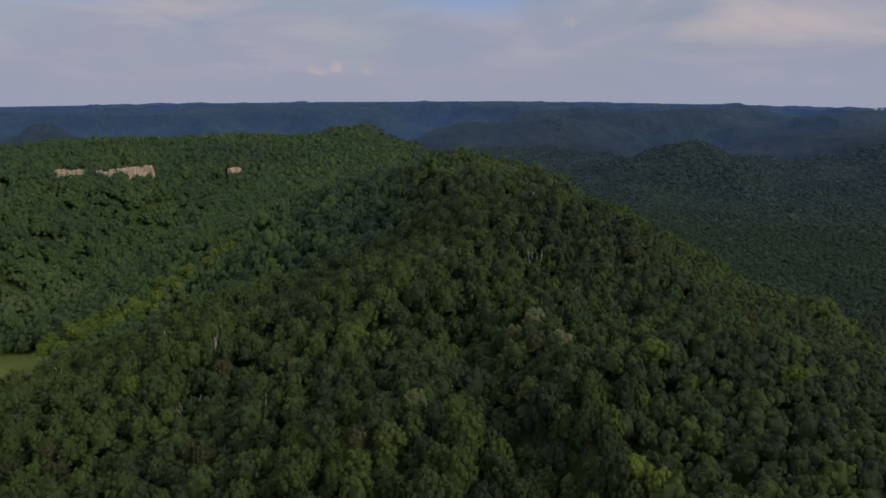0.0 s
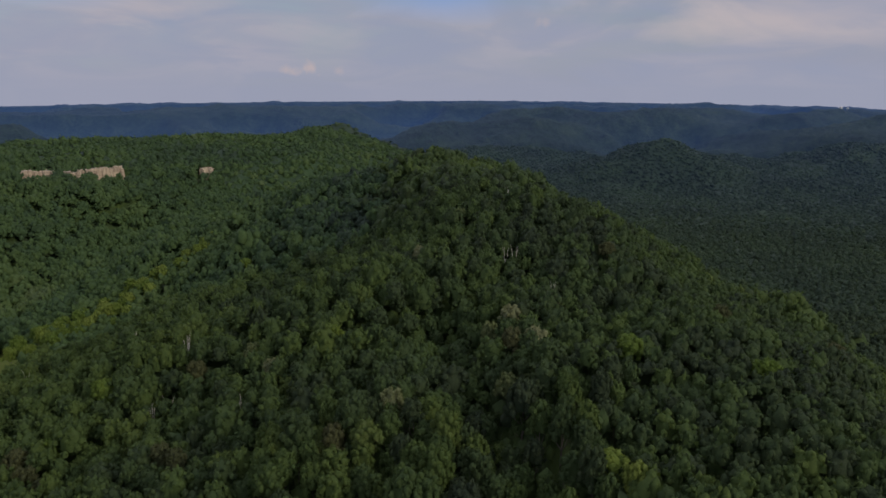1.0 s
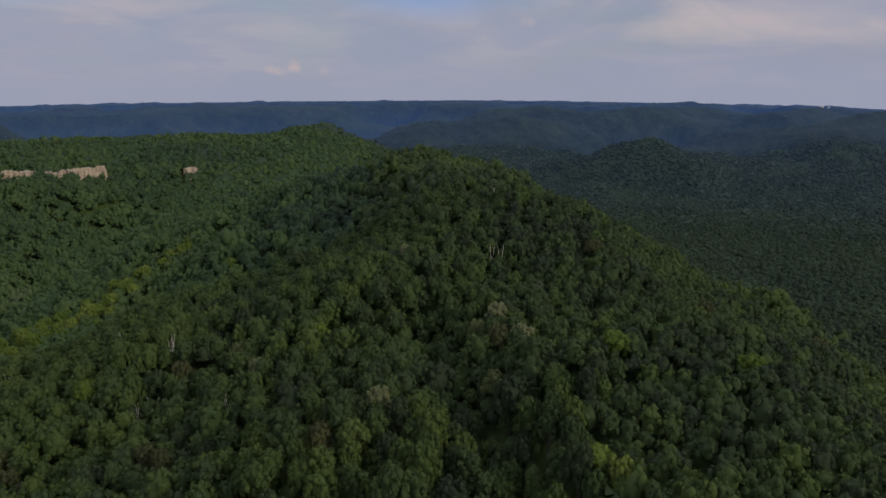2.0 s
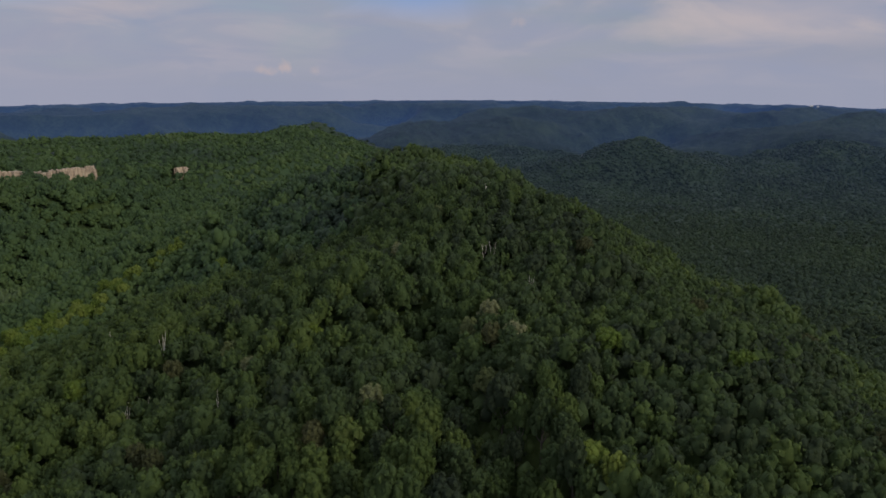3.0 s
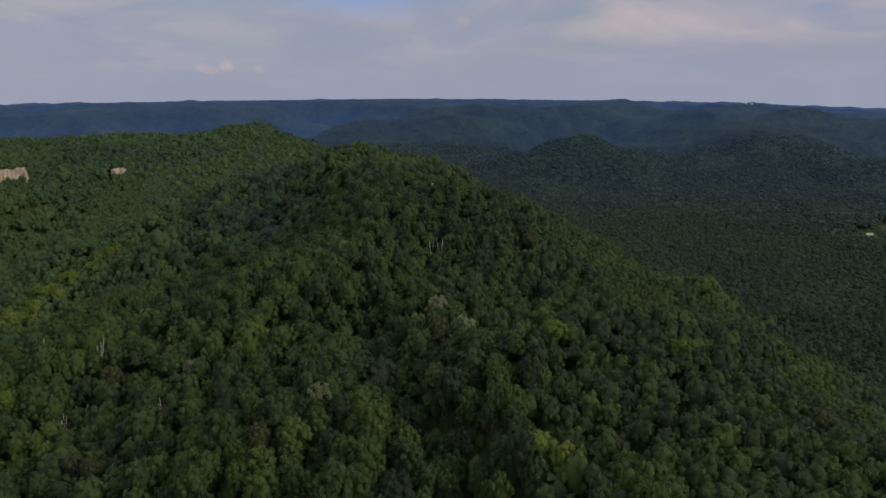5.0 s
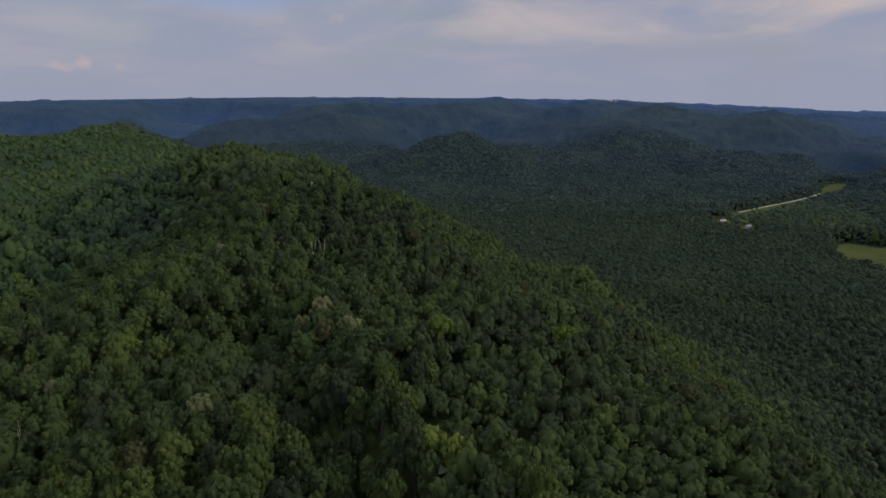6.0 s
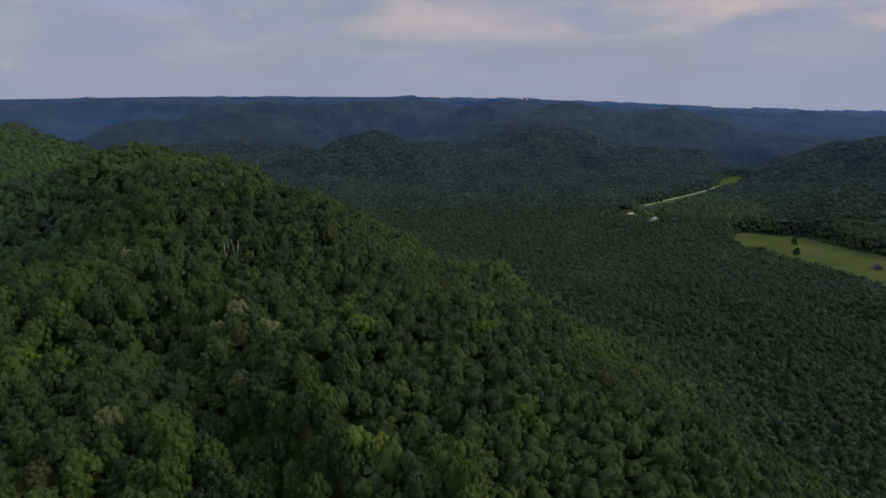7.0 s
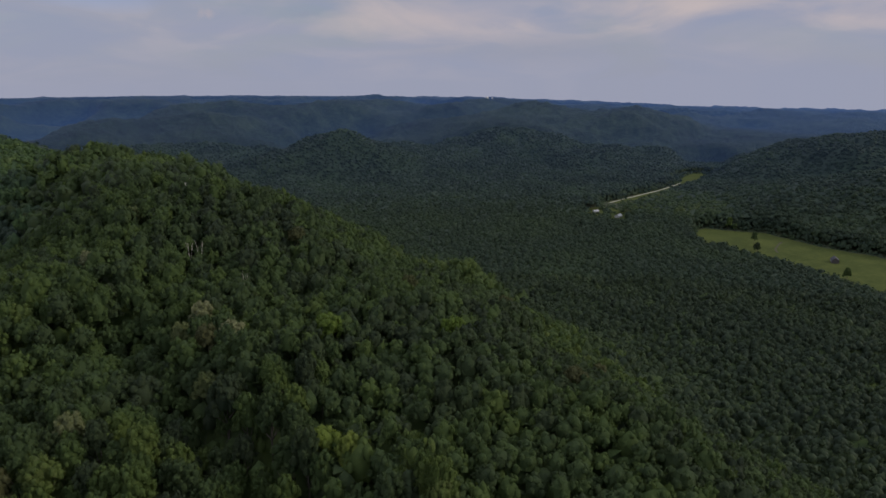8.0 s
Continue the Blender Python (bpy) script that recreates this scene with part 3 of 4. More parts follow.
def joined(name, x, y, rng, shapes, wide, label, leaves, spread=1.7, top=16.0, tall=1.0, even=1.0):
    """Many trees as one mesh: shapes are unit crowns, scaled, turned and set on the land."""
    n = len(x)
    pick, turn = rng.integers(0, len(shapes), n), rng.uniform(0, 2 * math.pi, n)
    size = wide * rng.lognormal(0, 0.20, n)
    up = size * rng.uniform(0.95, 1.55, n) * tall
    tint = rng.beta(2.0, 2.6, n)
    cloud_shaded_floor = step(45, 20, land(x, y)) * step(300, 450, x)
    sunlit_west = step(-30, -120, x)
    tint = np.clip(tint - 0.34 * cloud_shaded_floor + (0.52 - 0.18 * step(600, 700, np.hypot(x, y))) * sunlit_west, 0, 1)      # cloud shade painted darker on the valley floor, sunlight painted lighter on the western slopes
    # haze over far trees imitated by drawing their tones together
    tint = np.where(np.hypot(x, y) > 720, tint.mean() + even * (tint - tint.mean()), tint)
    # sunlight on the hill's eastern side, added as a lighter tint
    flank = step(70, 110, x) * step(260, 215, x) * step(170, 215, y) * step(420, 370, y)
    # cloud shade over the far eastern woods, added as a darker tint
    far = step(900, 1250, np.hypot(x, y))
    farm_side = step(125, 60, np.hypot(x - 868, (y - 868) * 0.75)) * (0.5 + 0.5 * (rng.uniform(size=n) > 0.3))
    # the same sunlit strip, painted into the tint of the trees round it
    sunlit_strip = step(34, 14, from_line([(-178, 285), (-176, 320), (-182, 358), (-165, 392), (-148, 415), (-116, 428)], x, y)[0])
    tint = np.clip(tint + 0.16 * flank - 0.12 * far * (x > 0) + 0.15 * swell(FOLDS, x, y) * step(400, 700, np.hypot(x, y)) + 1.0 * farm_side + 0.8 * sunlit_strip, 0, 1)
    low = np.maximum(scrub(x, y), 0.75 * step(12, 4, np.minimum(np.minimum(edge(MEADOW, x, y), edge(GLADE, x, y)), edge(PASTURE, x, y) - 14)))
    size, up = size * (1 - 0.45 * low), up * (1 - 0.45 * low)
    tint = np.clip(tint + 0.35 * low, 0, 1)
    z = land(x, y) + top - 13.0 * low + rng.normal(0, spread, n) * (1 - 0.6 * low) - 1.45 * up
    vs, fs, ts, at = [], [], [], 0
    for k, (v, f) in enumerate(shapes):
        w = np.where(pick == k)[0]
        if not len(w):
            continue
        c, sn = np.cos(turn[w])[:, None], np.sin(turn[w])[:, None]
        px = (v[None, :, 0] * c - v[None, :, 1] * sn) * size[w, None] + x[w, None]
        py = (v[None, :, 0] * sn + v[None, :, 1] * c) * size[w, None] + y[w, None]
        pz = v[None, :, 2] * up[w, None] + z[w, None]
        vs.append(np.stack([px, py, pz], -1).reshape(-1, 3))
        fs.append((f[None] + (np.arange(len(w)) * len(v))[:, None, None] + at).reshape(-1, 3))
        ts.append(np.repeat(tint[w], len(v)))
        at += len(w) * len(v)
    ob = new(name, mesh_from(name, np.concatenate(vs), np.concatenate(fs), [leaves], np.concatenate(ts)))
    return tagged(ob, label, "woodland", kind="stuff")


def sector(x, y, near, far, a=-37, b=65):
    r, bearing = np.hypot(x, y), np.degrees(np.arctan2(x, y))
    return (r >= near) & (r < far) & (bearing > a) & (bearing < b)


def lee(x, y, rng):
    """Thins the wood on low ground in the lee of the home hill and of the plateau."""
    r, bearing = np.hypot(x, y), np.degrees(np.arctan2(x, y))
    low = land(x, y) < 75
    behind = low & (((bearing > -13) & (bearing < 8) & (r > 480) & (r < 1500)) | ((bearing < -9) & (r > 1150)))
    return ~behind | (rng.uniform(size=x.size) < 0.3)


def mound(rng):
    """A far crown, a few faces only."""
    v = [(0, 0, 1.5 + rng.uniform(-0.15, 0.15))]
    for k in range(8):
        a, up, wide = math.pi / 2 * (k % 4 + 0.5 * (k > 3)), (1.15 if k < 4 else 0.35), (0.72 if k < 4 else 1.0)
        wide *= rng.uniform(0.75, 1.2)
        v.append((wide * math.cos(a), wide * math.sin(a), up + rng.uniform(-0.2, 0.2)))
    f = []
    for k in range(4):
        n = (k + 1) % 4
        f += [(0, 1 + k, 1 + n), (1 + k, 5 + k, 1 + n), (1 + n, 5 + k, 5 + n)]
    return np.array(v), np.array(f)


rng0 = np.random.default_rng(21)
RICH = [crown(rng0, 32, 900, 0.066, rng0.uniform(0.95, 1.35), 0.20, DOME) for _ in range(8)]
FINE = [crown(rng0, 19, 260, 0.088, rng0.uniform(0.95, 1.35), 0.22) for _ in range(8)]
YOUNG = [crown(rng0, 9, 110, 0.105, rng0.uniform(0.9, 1.25), 0.27) for _ in range(8)]
BROAD = [crown(rng0, 9, 76, 0.105, rng0.uniform(0.85, 1.1), 0.31) for _ in range(8)]
MIDDLE = [crown(rng0, 2, 36, 0.17, rng0.uniform(0.9, 1.2), 0.42) for _ in range(8)]
COARSE = [mound(rng0) for _ in range(10)]
SPRAY = [crown(rng0, 0, 22, 0.24, rng0.uniform(0.9, 1.2)) for _ in range(8)]
TUFT = [crown(rng0, 0, 3, 0.34, rng0.uniform(0.9, 1.2), core=BUD) for _ in range(8)]

x, y, rng = scatter(1, 5.8, (-330, 330), (30, 345))
keep = sector(x, y, 60, 330, -37, 65) & wooded(x, y) & (rng.uniform(size=x.size) > 0.03) & (x + 7 * swell(RILLS, x, y) < 46)
stand = keep & single(x, y)
stand_x, stand_y = x[stand], y[stand]
keep &= ~single(x, y)
joined("hillside_woodland", x[keep], y[keep], rng, FINE, 3.45, "dense mixed green broadleaf trees covering the near hillside", LEAVES_WOOD, 1.4)
x, y, rng = scatter(7, 5.2, (20, 330), (30, 345))
keep = sector(x, y, 60, 335, -37, 65) & wooded(x, y) & (rng.uniform(size=x.size) > 0.03) & (x + 7 * swell(RILLS, x, y) >= 44)
joined("young_woodland", x[keep], y[keep], rng, YOUNG, 3.2, "close-set younger green broadleaf trees on the eastern flank", LEAVES_WOOD, 0.9, 15.0)
x, y, rng = scatter(6, 6.2, (-330, 330), (30, 345))
keep = sector(x, y, 60, 330, -37, 65) & (edge(GLADE, x, y) > 2)
joined("shrub_layer", x[keep], y[keep], rng, TUFT, 3.2, "dim leafy shrubs and young trees under the forest canopy", LEAVES_WOOD, 1.2, 11.5)
x, y, rng = scatter(2, 6.7, (-560, 720), (40, 740))
keep = sector(x, y, 330, 720, -37, 65) & lee(x, y, rng) & wooded(x, y) & (rng.uniform(size=x.size) > 0.04)
keep &= x + 9 * swell(RILLS, x, y) > -20
flat = (land(x, y) < 42 + 8 * swell(RILLS, x, y)) & (x > 120)
joined("slope_woodland", x[keep & ~flat], y[keep & ~flat], rng, MIDDLE, 4.2, "dense green broadleaf trees on the lower slopes", LEAVES_WOOD, 1.0)
joined("lowland_woodland", x[keep & flat], y[keep & flat], rng, MIDDLE, 4.2, "dense broadleaf trees on the valley floor, in greens darkened for cloud shade", LEAVES_LOWLAND, 1.0)
x, y, rng = scatter(13, 8.2, (-560, 20), (200, 740))
keep = sector(x, y, 328, 724, -37, 20) & wooded(x, y) & (x + 9 * swell(RILLS, x, y) <= -20)
joined("western_woodland", x[keep], y[keep], rng, BROAD, 5.4, "broad-crowned green trees on the western slopes, coloured lighter as if sunlit", LEAVES_WEST, 1.3)
x, y, rng = scatter(3, 8.1, (-720, 1200), (300, 1300))
keep = sector(x, y, 720, 1150) & wooded(x, y) & (x < 60 + 20 * swell(RILLS, x, y))
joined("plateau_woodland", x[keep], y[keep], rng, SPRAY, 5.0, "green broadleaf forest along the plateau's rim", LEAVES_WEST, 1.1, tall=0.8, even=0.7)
r = np.hypot(x, y) + 70 * swell(RILLS, x, y) + rng.uniform(-60, 60, x.size)
keep = sector(x, y, 720, 1300) & (r < 1150) & lee(x, y, rng) & wooded(x, y) & (x >= 60 + 20 * swell(RILLS, x, y))
joined("valley_woodland", x[keep], y[keep], rng, SPRAY, 5.0, "unbroken forest on the valley floor, coloured darker and bluer for shade and haze", LEAVES_VALLEY, 0.7, tall=0.75, even=0.5)
x, y, rng = scatter(4, 10.2, (-1250, 1850), (300, 2010))
r = np.hypot(x, y) + 70 * swell(RILLS, x, y) + rng.uniform(-60, 60, x.size)
keep = sector(x, y, 1000, NEAR_EDGE) & (r >= 1150) & ((x > 60) | (np.hypot(x, y) > 1150)) & lee(x, y, rng) & wooded(x, y)
joined("distant_woodland", x[keep], y[keep], rng, TUFT, 6.2, "distant forest on rounded hills, darkened and tinged blue with painted haze", LEAVES_FAR, 0.6, tall=0.6, even=0.3)


x, y, rng = scatter(12, 5.0, (600, 1420), (280, 1270))
road, _ = from_line(ROAD_LINE, x, y)
rim = np.minimum(edge(MEADOW, x, y), np.minimum(edge(PASTURE, x, y) + 2, road - 12))
keep = (rim > 1) & (rim < 34)
for hx, hy, hr in HOUSES:
    keep &= np.hypot(x - hx, y - hy) > hr
joined("edge_shrubs", x[keep], y[keep], rng, COARSE, 3.6, "low dark green bushes along the edges of meadow and road", LEAVES_VALLEY, 0.9, 12.0)
below = []
x, y, rng = scatter(9, 12.0, (-340, 340), (-340, 340))
r = np.hypot(x, y)
keep = (r < 330) & (r > 75) & ~sector(x, y, 60, 340, -37, 65)
joined("woodland_behind", x[keep], y[keep], rng, COARSE, 6.4, "dense green broadleaf trees on the slopes behind", LEAVES_WOOD, 1.5)
x, y, rng = scatter(14, 6.4, (-80, 80), (-80, 80))
r = np.hypot(x, y)
keep = (r < 77) & (r >= 26) & ~sector(x, y, 60, 340, -37, 65)
joined("woodland_below", x[keep], y[keep], rng, MIDDLE, 3.9, "dense green broadleaf trees on the slope below", LEAVES_WOOD, 1.4)
keep = r < 26
for px, py in zip(x[keep], y[keep]):
    below.append((float(px), float(py)))
x, y, rng = scatter(10, 18.0, (-760, 760), (-760, 760))
r = np.hypot(x, y)
keep = (r > 330) & (r < 760) & ~sector(x, y, 0, 800, -37, 65)
joined("outer_woodland", x[keep], y[keep], rng, COARSE, 10.0, "unbroken green forest on the outer slopes", LEAVES_WOOD, 1.5)


def understory():
    """The leafy lower storey that shows dimly between the crowns."""
    a, b = np.meshgrid(np.arange(40, 730, 4.0), np.radians(np.arange(-42, 72, 0.7)), indexing="ij")
    x, y = a * np.sin(b), a * np.cos(b)
    n, m = a.shape
    noise_up = np.random.default_rng(17).normal(0, 1.1, a.shape)
    z = land(x, y) + 5.5 + 5.8 * step(310, 400, a) * step(-60, 60, x) + noise_up + 1.2 * swell(RILLS, x, y)
    i, j = np.meshgrid(np.arange(n - 1), np.arange(m - 1), indexing="ij")
    mx, my = (x[:-1, :-1] + x[1:, 1:]) / 2, (y[:-1, :-1] + y[1:, 1:]) / 2
    ok = (edge(GLADE, mx, my) > 16) & (edge(MEADOW, mx, my) > 12)
    for cx, cy, length, height, facing in CLIFFS:
        ok &= np.hypot(mx - cx, my - cy) > length / 2 + 16
    faces = np.stack([i * m + j, i * m + j + 1, (i + 1) * m + j + 1, (i + 1) * m + j], -1).reshape(-1, 4)[ok.ravel()]
    tint = np.random.default_rng(18).uniform(0.3, 0.9, x.size)
    ob = new("understory", mesh_from("understory", np.stack([x, y, z], -1).reshape(-1, 3), faces, [LEAVES_WOOD], tint))
    tagged(ob, "dim leafy undergrowth between the forest trees", "undergrowth", kind="stuff")


understory()


def lower_canopy():
    """The lower storey of the far forest, seen between its crowns."""
    a, b = np.meshgrid(np.arange(725, NEAR_EDGE + 12, 15.0), np.radians(np.arange(-37, 66, 0.5)), indexing="ij")
    x, y = a * np.sin(b), a * np.cos(b)
    n, m = a.shape
    z = land(x, y) + 13.2 + np.random.default_rng(19).normal(0, 1.0, a.shape)
    i, j = np.meshgrid(np.arange(n - 1), np.arange(m - 1), indexing="ij")
    ok = np.ones((n - 1, m - 1), bool)
    for sx, sy in ((0, 0), (0, 1), (1, 0), (1, 1)):
        cx, cy = x[sx:n - 1 + sx, sy:m - 1 + sy], y[sx:n - 1 + sx, sy:m - 1 + sy]
        ok &= wooded(cx, cy) & (scrub(cx, cy) < 0.05) & (edge(MEADOW, cx, cy) > 12) & (edge(PASTURE, cx, cy) > 25)
    faces = np.stack([i * m + j, i * m + j + 1, (i + 1) * m + j + 1, (i + 1) * m + j], -1).reshape(-1, 4)[ok.ravel()]
    tint = np.random.default_rng(20).uniform(0.1, 0.5, x.size)
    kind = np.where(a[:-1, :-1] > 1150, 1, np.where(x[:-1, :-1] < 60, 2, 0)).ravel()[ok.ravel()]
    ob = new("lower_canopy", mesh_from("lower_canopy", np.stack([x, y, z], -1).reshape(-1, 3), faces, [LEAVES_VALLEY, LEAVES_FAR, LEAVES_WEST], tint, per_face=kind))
    tagged(ob, "dim lower storey of the far valley forest", "undergrowth", kind="stuff")


lower_canopy()


# ---- single trees on the near hillside ----
def trunk_mesh(rng, height):
    """A tapered stem that forks into limbs inside the crown; one unit is a metre."""
    lean = Vector((rng.uniform(-0.5, 0.5), rng.uniform(-0.5, 0.5), 0))
    stem = [(0, 0, -1.5), (0, 0, 0.2), tuple(lean * 0.4 + Vector((0, 0, height * 0.4))), tuple(lean + Vector((0, 0, height * 0.8)))]
    limbs = [(stem, (0.42, 0.30, 0.20, 0.06))]
    for k in range(5):
        a, up = k * 2.4 + rng.uniform(-0.4, 0.4), height * rng.uniform(0.38, 0.6)
        reach = rng.uniform(1.6, 2.8)
        foot = lean * (up / height) + Vector((0, 0, up))
        limbs.append(([tuple(foot), tuple(foot + Vector((math.cos(a) * reach * 0.5, math.sin(a) * reach * 0.5, 1.2))),
                       tuple(foot + Vector((math.cos(a) * reach, math.sin(a) * reach, 3.0)))], (0.13, 0.09, 0.03)))
    return limbs_mesh("trunk", limbs, BARK)


TREE_HEIGHT = 16.5
rng = np.random.default_rng(8)
TRUNKS = [trunk_mesh(rng, TREE_HEIGHT) for _ in range(4)]


def crown_mesh(shape, wide, tall, leaves):
    v, f = shape
    v = v * [wide, wide, tall]
    v[:, 2] += TREE_HEIGHT - 1.45 * tall
    return mesh_from("crown", v, f, [leaves])


GREEN_CROWNS = [crown_mesh(shape, 2.75 + 0.09 * k, 4.0 + 0.3 * (k % 4), LEAVES_TREE) for k, shape in enumerate(RICH)]
PALE_CROWNS = [crown_mesh(shape, 3.4, 3.9, LEAVES_PALE) for shape in RICH[:3]]
BROWN_CROWNS = [crown_mesh(shape, 3.6, 3.9, LEAVES_BROWN) for shape in RICH[5:8]]
MEADOW_CROWNS = [crown_mesh(shape, 4.4, 8.6, LEAVES_TREE) for shape in RICH[:4]]
BRIGHT_CROWNS = [crown_mesh(shape, 3.7, 4.3, LEAVES_BRIGHT) for shape in RICH[3:6]]


def tree(x, y, crowns, label, group, size=1.0, height=1.0):
    base = new("tree")
    base.location = (x, y, float(land(x, y)))
    base.rotation_euler = (0, 0, rng.uniform(0, 2 * math.pi))
    base.scale = (size, size, size * height)
    part("trunk", TRUNKS[rng.integers(len(TRUNKS))], base)
    part("crown", crowns[rng.integers(len(crowns))], base)
    return tagged(base, label, "tree", group)


for x, y in zip(stand_x, stand_y):
    tree(x, y, GREEN_CROWNS, "tall green broadleaf tree with a dense rounded crown", "trees on the near hillside", rng.lognormal(0, 0.11) * (1.08 - 0.2 * float(step(-5, 45, x))), rng.uniform(0.9, 1.06) / (1.08 - 0.2 * float(step(-5, 45, x))))
for x, y in below:
    tree(x, y, GREEN_CROWNS, "tall green broadleaf tree with a dense rounded crown", "trees on the near hillside", rng.lognormal(0, 0.11), rng.uniform(0.9, 1.06))
for x, y, wide in PALE:
    tree(x, y, PALE_CROWNS, "broadleaf tree with pale whitish flowering crown among darker trees", "pale trees in the forest", wide / 4.0, 4.0 / wide)
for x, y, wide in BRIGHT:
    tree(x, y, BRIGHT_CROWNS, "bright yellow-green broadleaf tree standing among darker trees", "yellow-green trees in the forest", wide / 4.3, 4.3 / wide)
for x, y, wide in BROWN:
    tree(x, y, BROWN_CROWNS, "broadleaf tree with a thin rusty brown crown among green trees", "brown trees in the forest", wide / 3.8, 3.8 / wide)
for x, y, wide, low in ((800, 622, 4.4, 0.85), (730, 447, 4.4, 0.8), (764, 588, 3.4, 0.8), (757, 583, 4.0, 0.75), (770, 596, 3.0, 0.6), (847, 703, 4.8, 0.9), (851, 696, 3.6, 0.7)):
    tree(x, y, MEADOW_CROWNS, "dark green broadleaf tree standing alone in the meadow", "trees in the meadow", wide / 4.6, low)


# ---- dead trees ----
def snag(x, y, size, forks):
    base = new("dead_tree")
    base.location = (x, y, float(land(x, y)))
    base.rotation_euler = (0, 0, rng.uniform(0, 2 * math.pi))
    lean = Vector((rng.uniform(-1.2, 1.2), rng.uniform(-1.2, 1.2), 0))
    high = 18.8 * size
    fork = lean * 0.6 + Vector((0, 0, high * 0.66))
    part("trunk", limbs_mesh("trunk", [([(0, 0, -1), (0, 0, 1), tuple(lean * 0.3 + Vector((0, 0, high * 0.35))), tuple(fork)], (0.22, 0.15, 0.095, 0.065))], DEAD), base)
    for k in range(forks + 1):
        a, reach = k * 2.2 + rng.uniform(-0.5, 0.5), rng.uniform(0.6, 1.7)
        out = Vector((math.cos(a), math.sin(a), 0))
        tip = fork + out * reach + Vector((0, 0, high * rng.uniform(0.22, 0.36)))
        mid = fork + out * reach * 0.65 + Vector((0, 0, high * 0.13))
        twig = mid + out.cross(Vector((0, 0, 1))) * rng.uniform(-1.3, 1.3) + Vector((0, 0, high * 0.12))
        part("limb", limbs_mesh("limb", [([tuple(fork - Vector((0, 0, 0.3))), tuple(mid), tuple(tip)], (0.065, 0.05, 0.022)), ([tuple(mid), tuple(twig)], (0.04, 0.018)), ([tuple(mid.lerp(tip, 0.4)), tuple(tip.lerp(twig, -0.35))], (0.034, 0.015))], DEAD), base)
    return tagged(base, "bleached leafless dead tree rising from the green forest", "dead tree", "dead trees in the forest")


for x, y, size, forks in SNAGS:
    snag(x, y, size, forks)


# ---- sandstone cliffs on the plateau's edge ----
def slab(rng, wide, deep, high):
    """One weathered block of the cliff, with ledges and rounded, broken edges."""
    bm = bmesh.new()
    nx, nz = 5, 8
    for side in (0, 1):
        for k in range(nz + 1):
            for j in range(nx + 1):
                u, w = j / nx - 0.5, k / nz
                ledge = 0.5 * math.sin(w * 9 + wide) + rng.uniform(-0.35, 0.35)
                round_off = 0.9 * (abs(u) * 2) ** 4 + 1.2 * max(w - 0.8, 0) * 5 * 0.8
                y = deep / 2 - 0.2 if side else -deep / 2 + ledge * 0.7 + round_off
                bm.verts.new((u * wide * (1 - 0.10 * w), y, w * high + (rng.uniform(-0.7, 0.5) if k == nz else 0)))
    bm.verts.ensure_lookup_table()
    row, face = nx + 1, (nx + 1) * (nz + 1)
    for k in range(nz):
        for j in range(nx):
            a = k * row + j
            bm.faces.new([bm.verts[i] for i in (a, a + 1, a + row + 1, a + row)])
            bm.faces.new([bm.verts[face + i] for i in (a, a + row, a + row + 1, a + 1)])
        for j, turn in ((0, 1), (nx, -1)):
            a = k * row + j
            bm.faces.new([bm.verts[i] for i in ((a, a + row, face + a + row, face + a)[::turn])])
    for j in range(nx):
        a = nz * row + j
        bm.faces.new([bm.verts[i] for i in (a, a + 1, face + a + 1, face + a)])
    me = bpy.data.meshes.new("rock_slab")
    bm.to_mesh(me)
    bm.free()
    me.materials.append(ROCK)
    return me


rng = np.random.default_rng(31)
for cx, cy, length, height, facing in CLIFFS:
    cliff = new("cliff")
    foot = float(land(cx, cy)) - 4
    cliff.matrix_world = pose(cx, cy, foot, 0, 0, -facing)
    count = max(1, round(length / 3.4))
    phase = rng.uniform(0, 6)
    for k in range(count):
        wide = length / count * rng.uniform(1.4, 2.3)
        share = (0.92 + 0.08 * k / count if length > 30 else 0.94) + 0.05 * math.sin(k * 1.9 + phase) + rng.uniform(-0.08, 0.05)
        ob = part("rock_slab", slab(rng, wide, rng.uniform(7, 10), (height + 4) * (0.45 + 0.55 * share)), cliff)
        ob.location = ((k + rng.uniform(0.3, 0.7)) / count * length - length / 2, rng.uniform(-2.2, 1.6), 0)
        ob.rotation_euler = (rng.uniform(-0.05, 0.05), rng.uniform(-0.07, 0.07), rng.uniform(-0.3, 0.3))
    tagged(cliff, "pale buff sandstone cliff exposed on the wooded slope", "cliff", "sandstone cliffs")


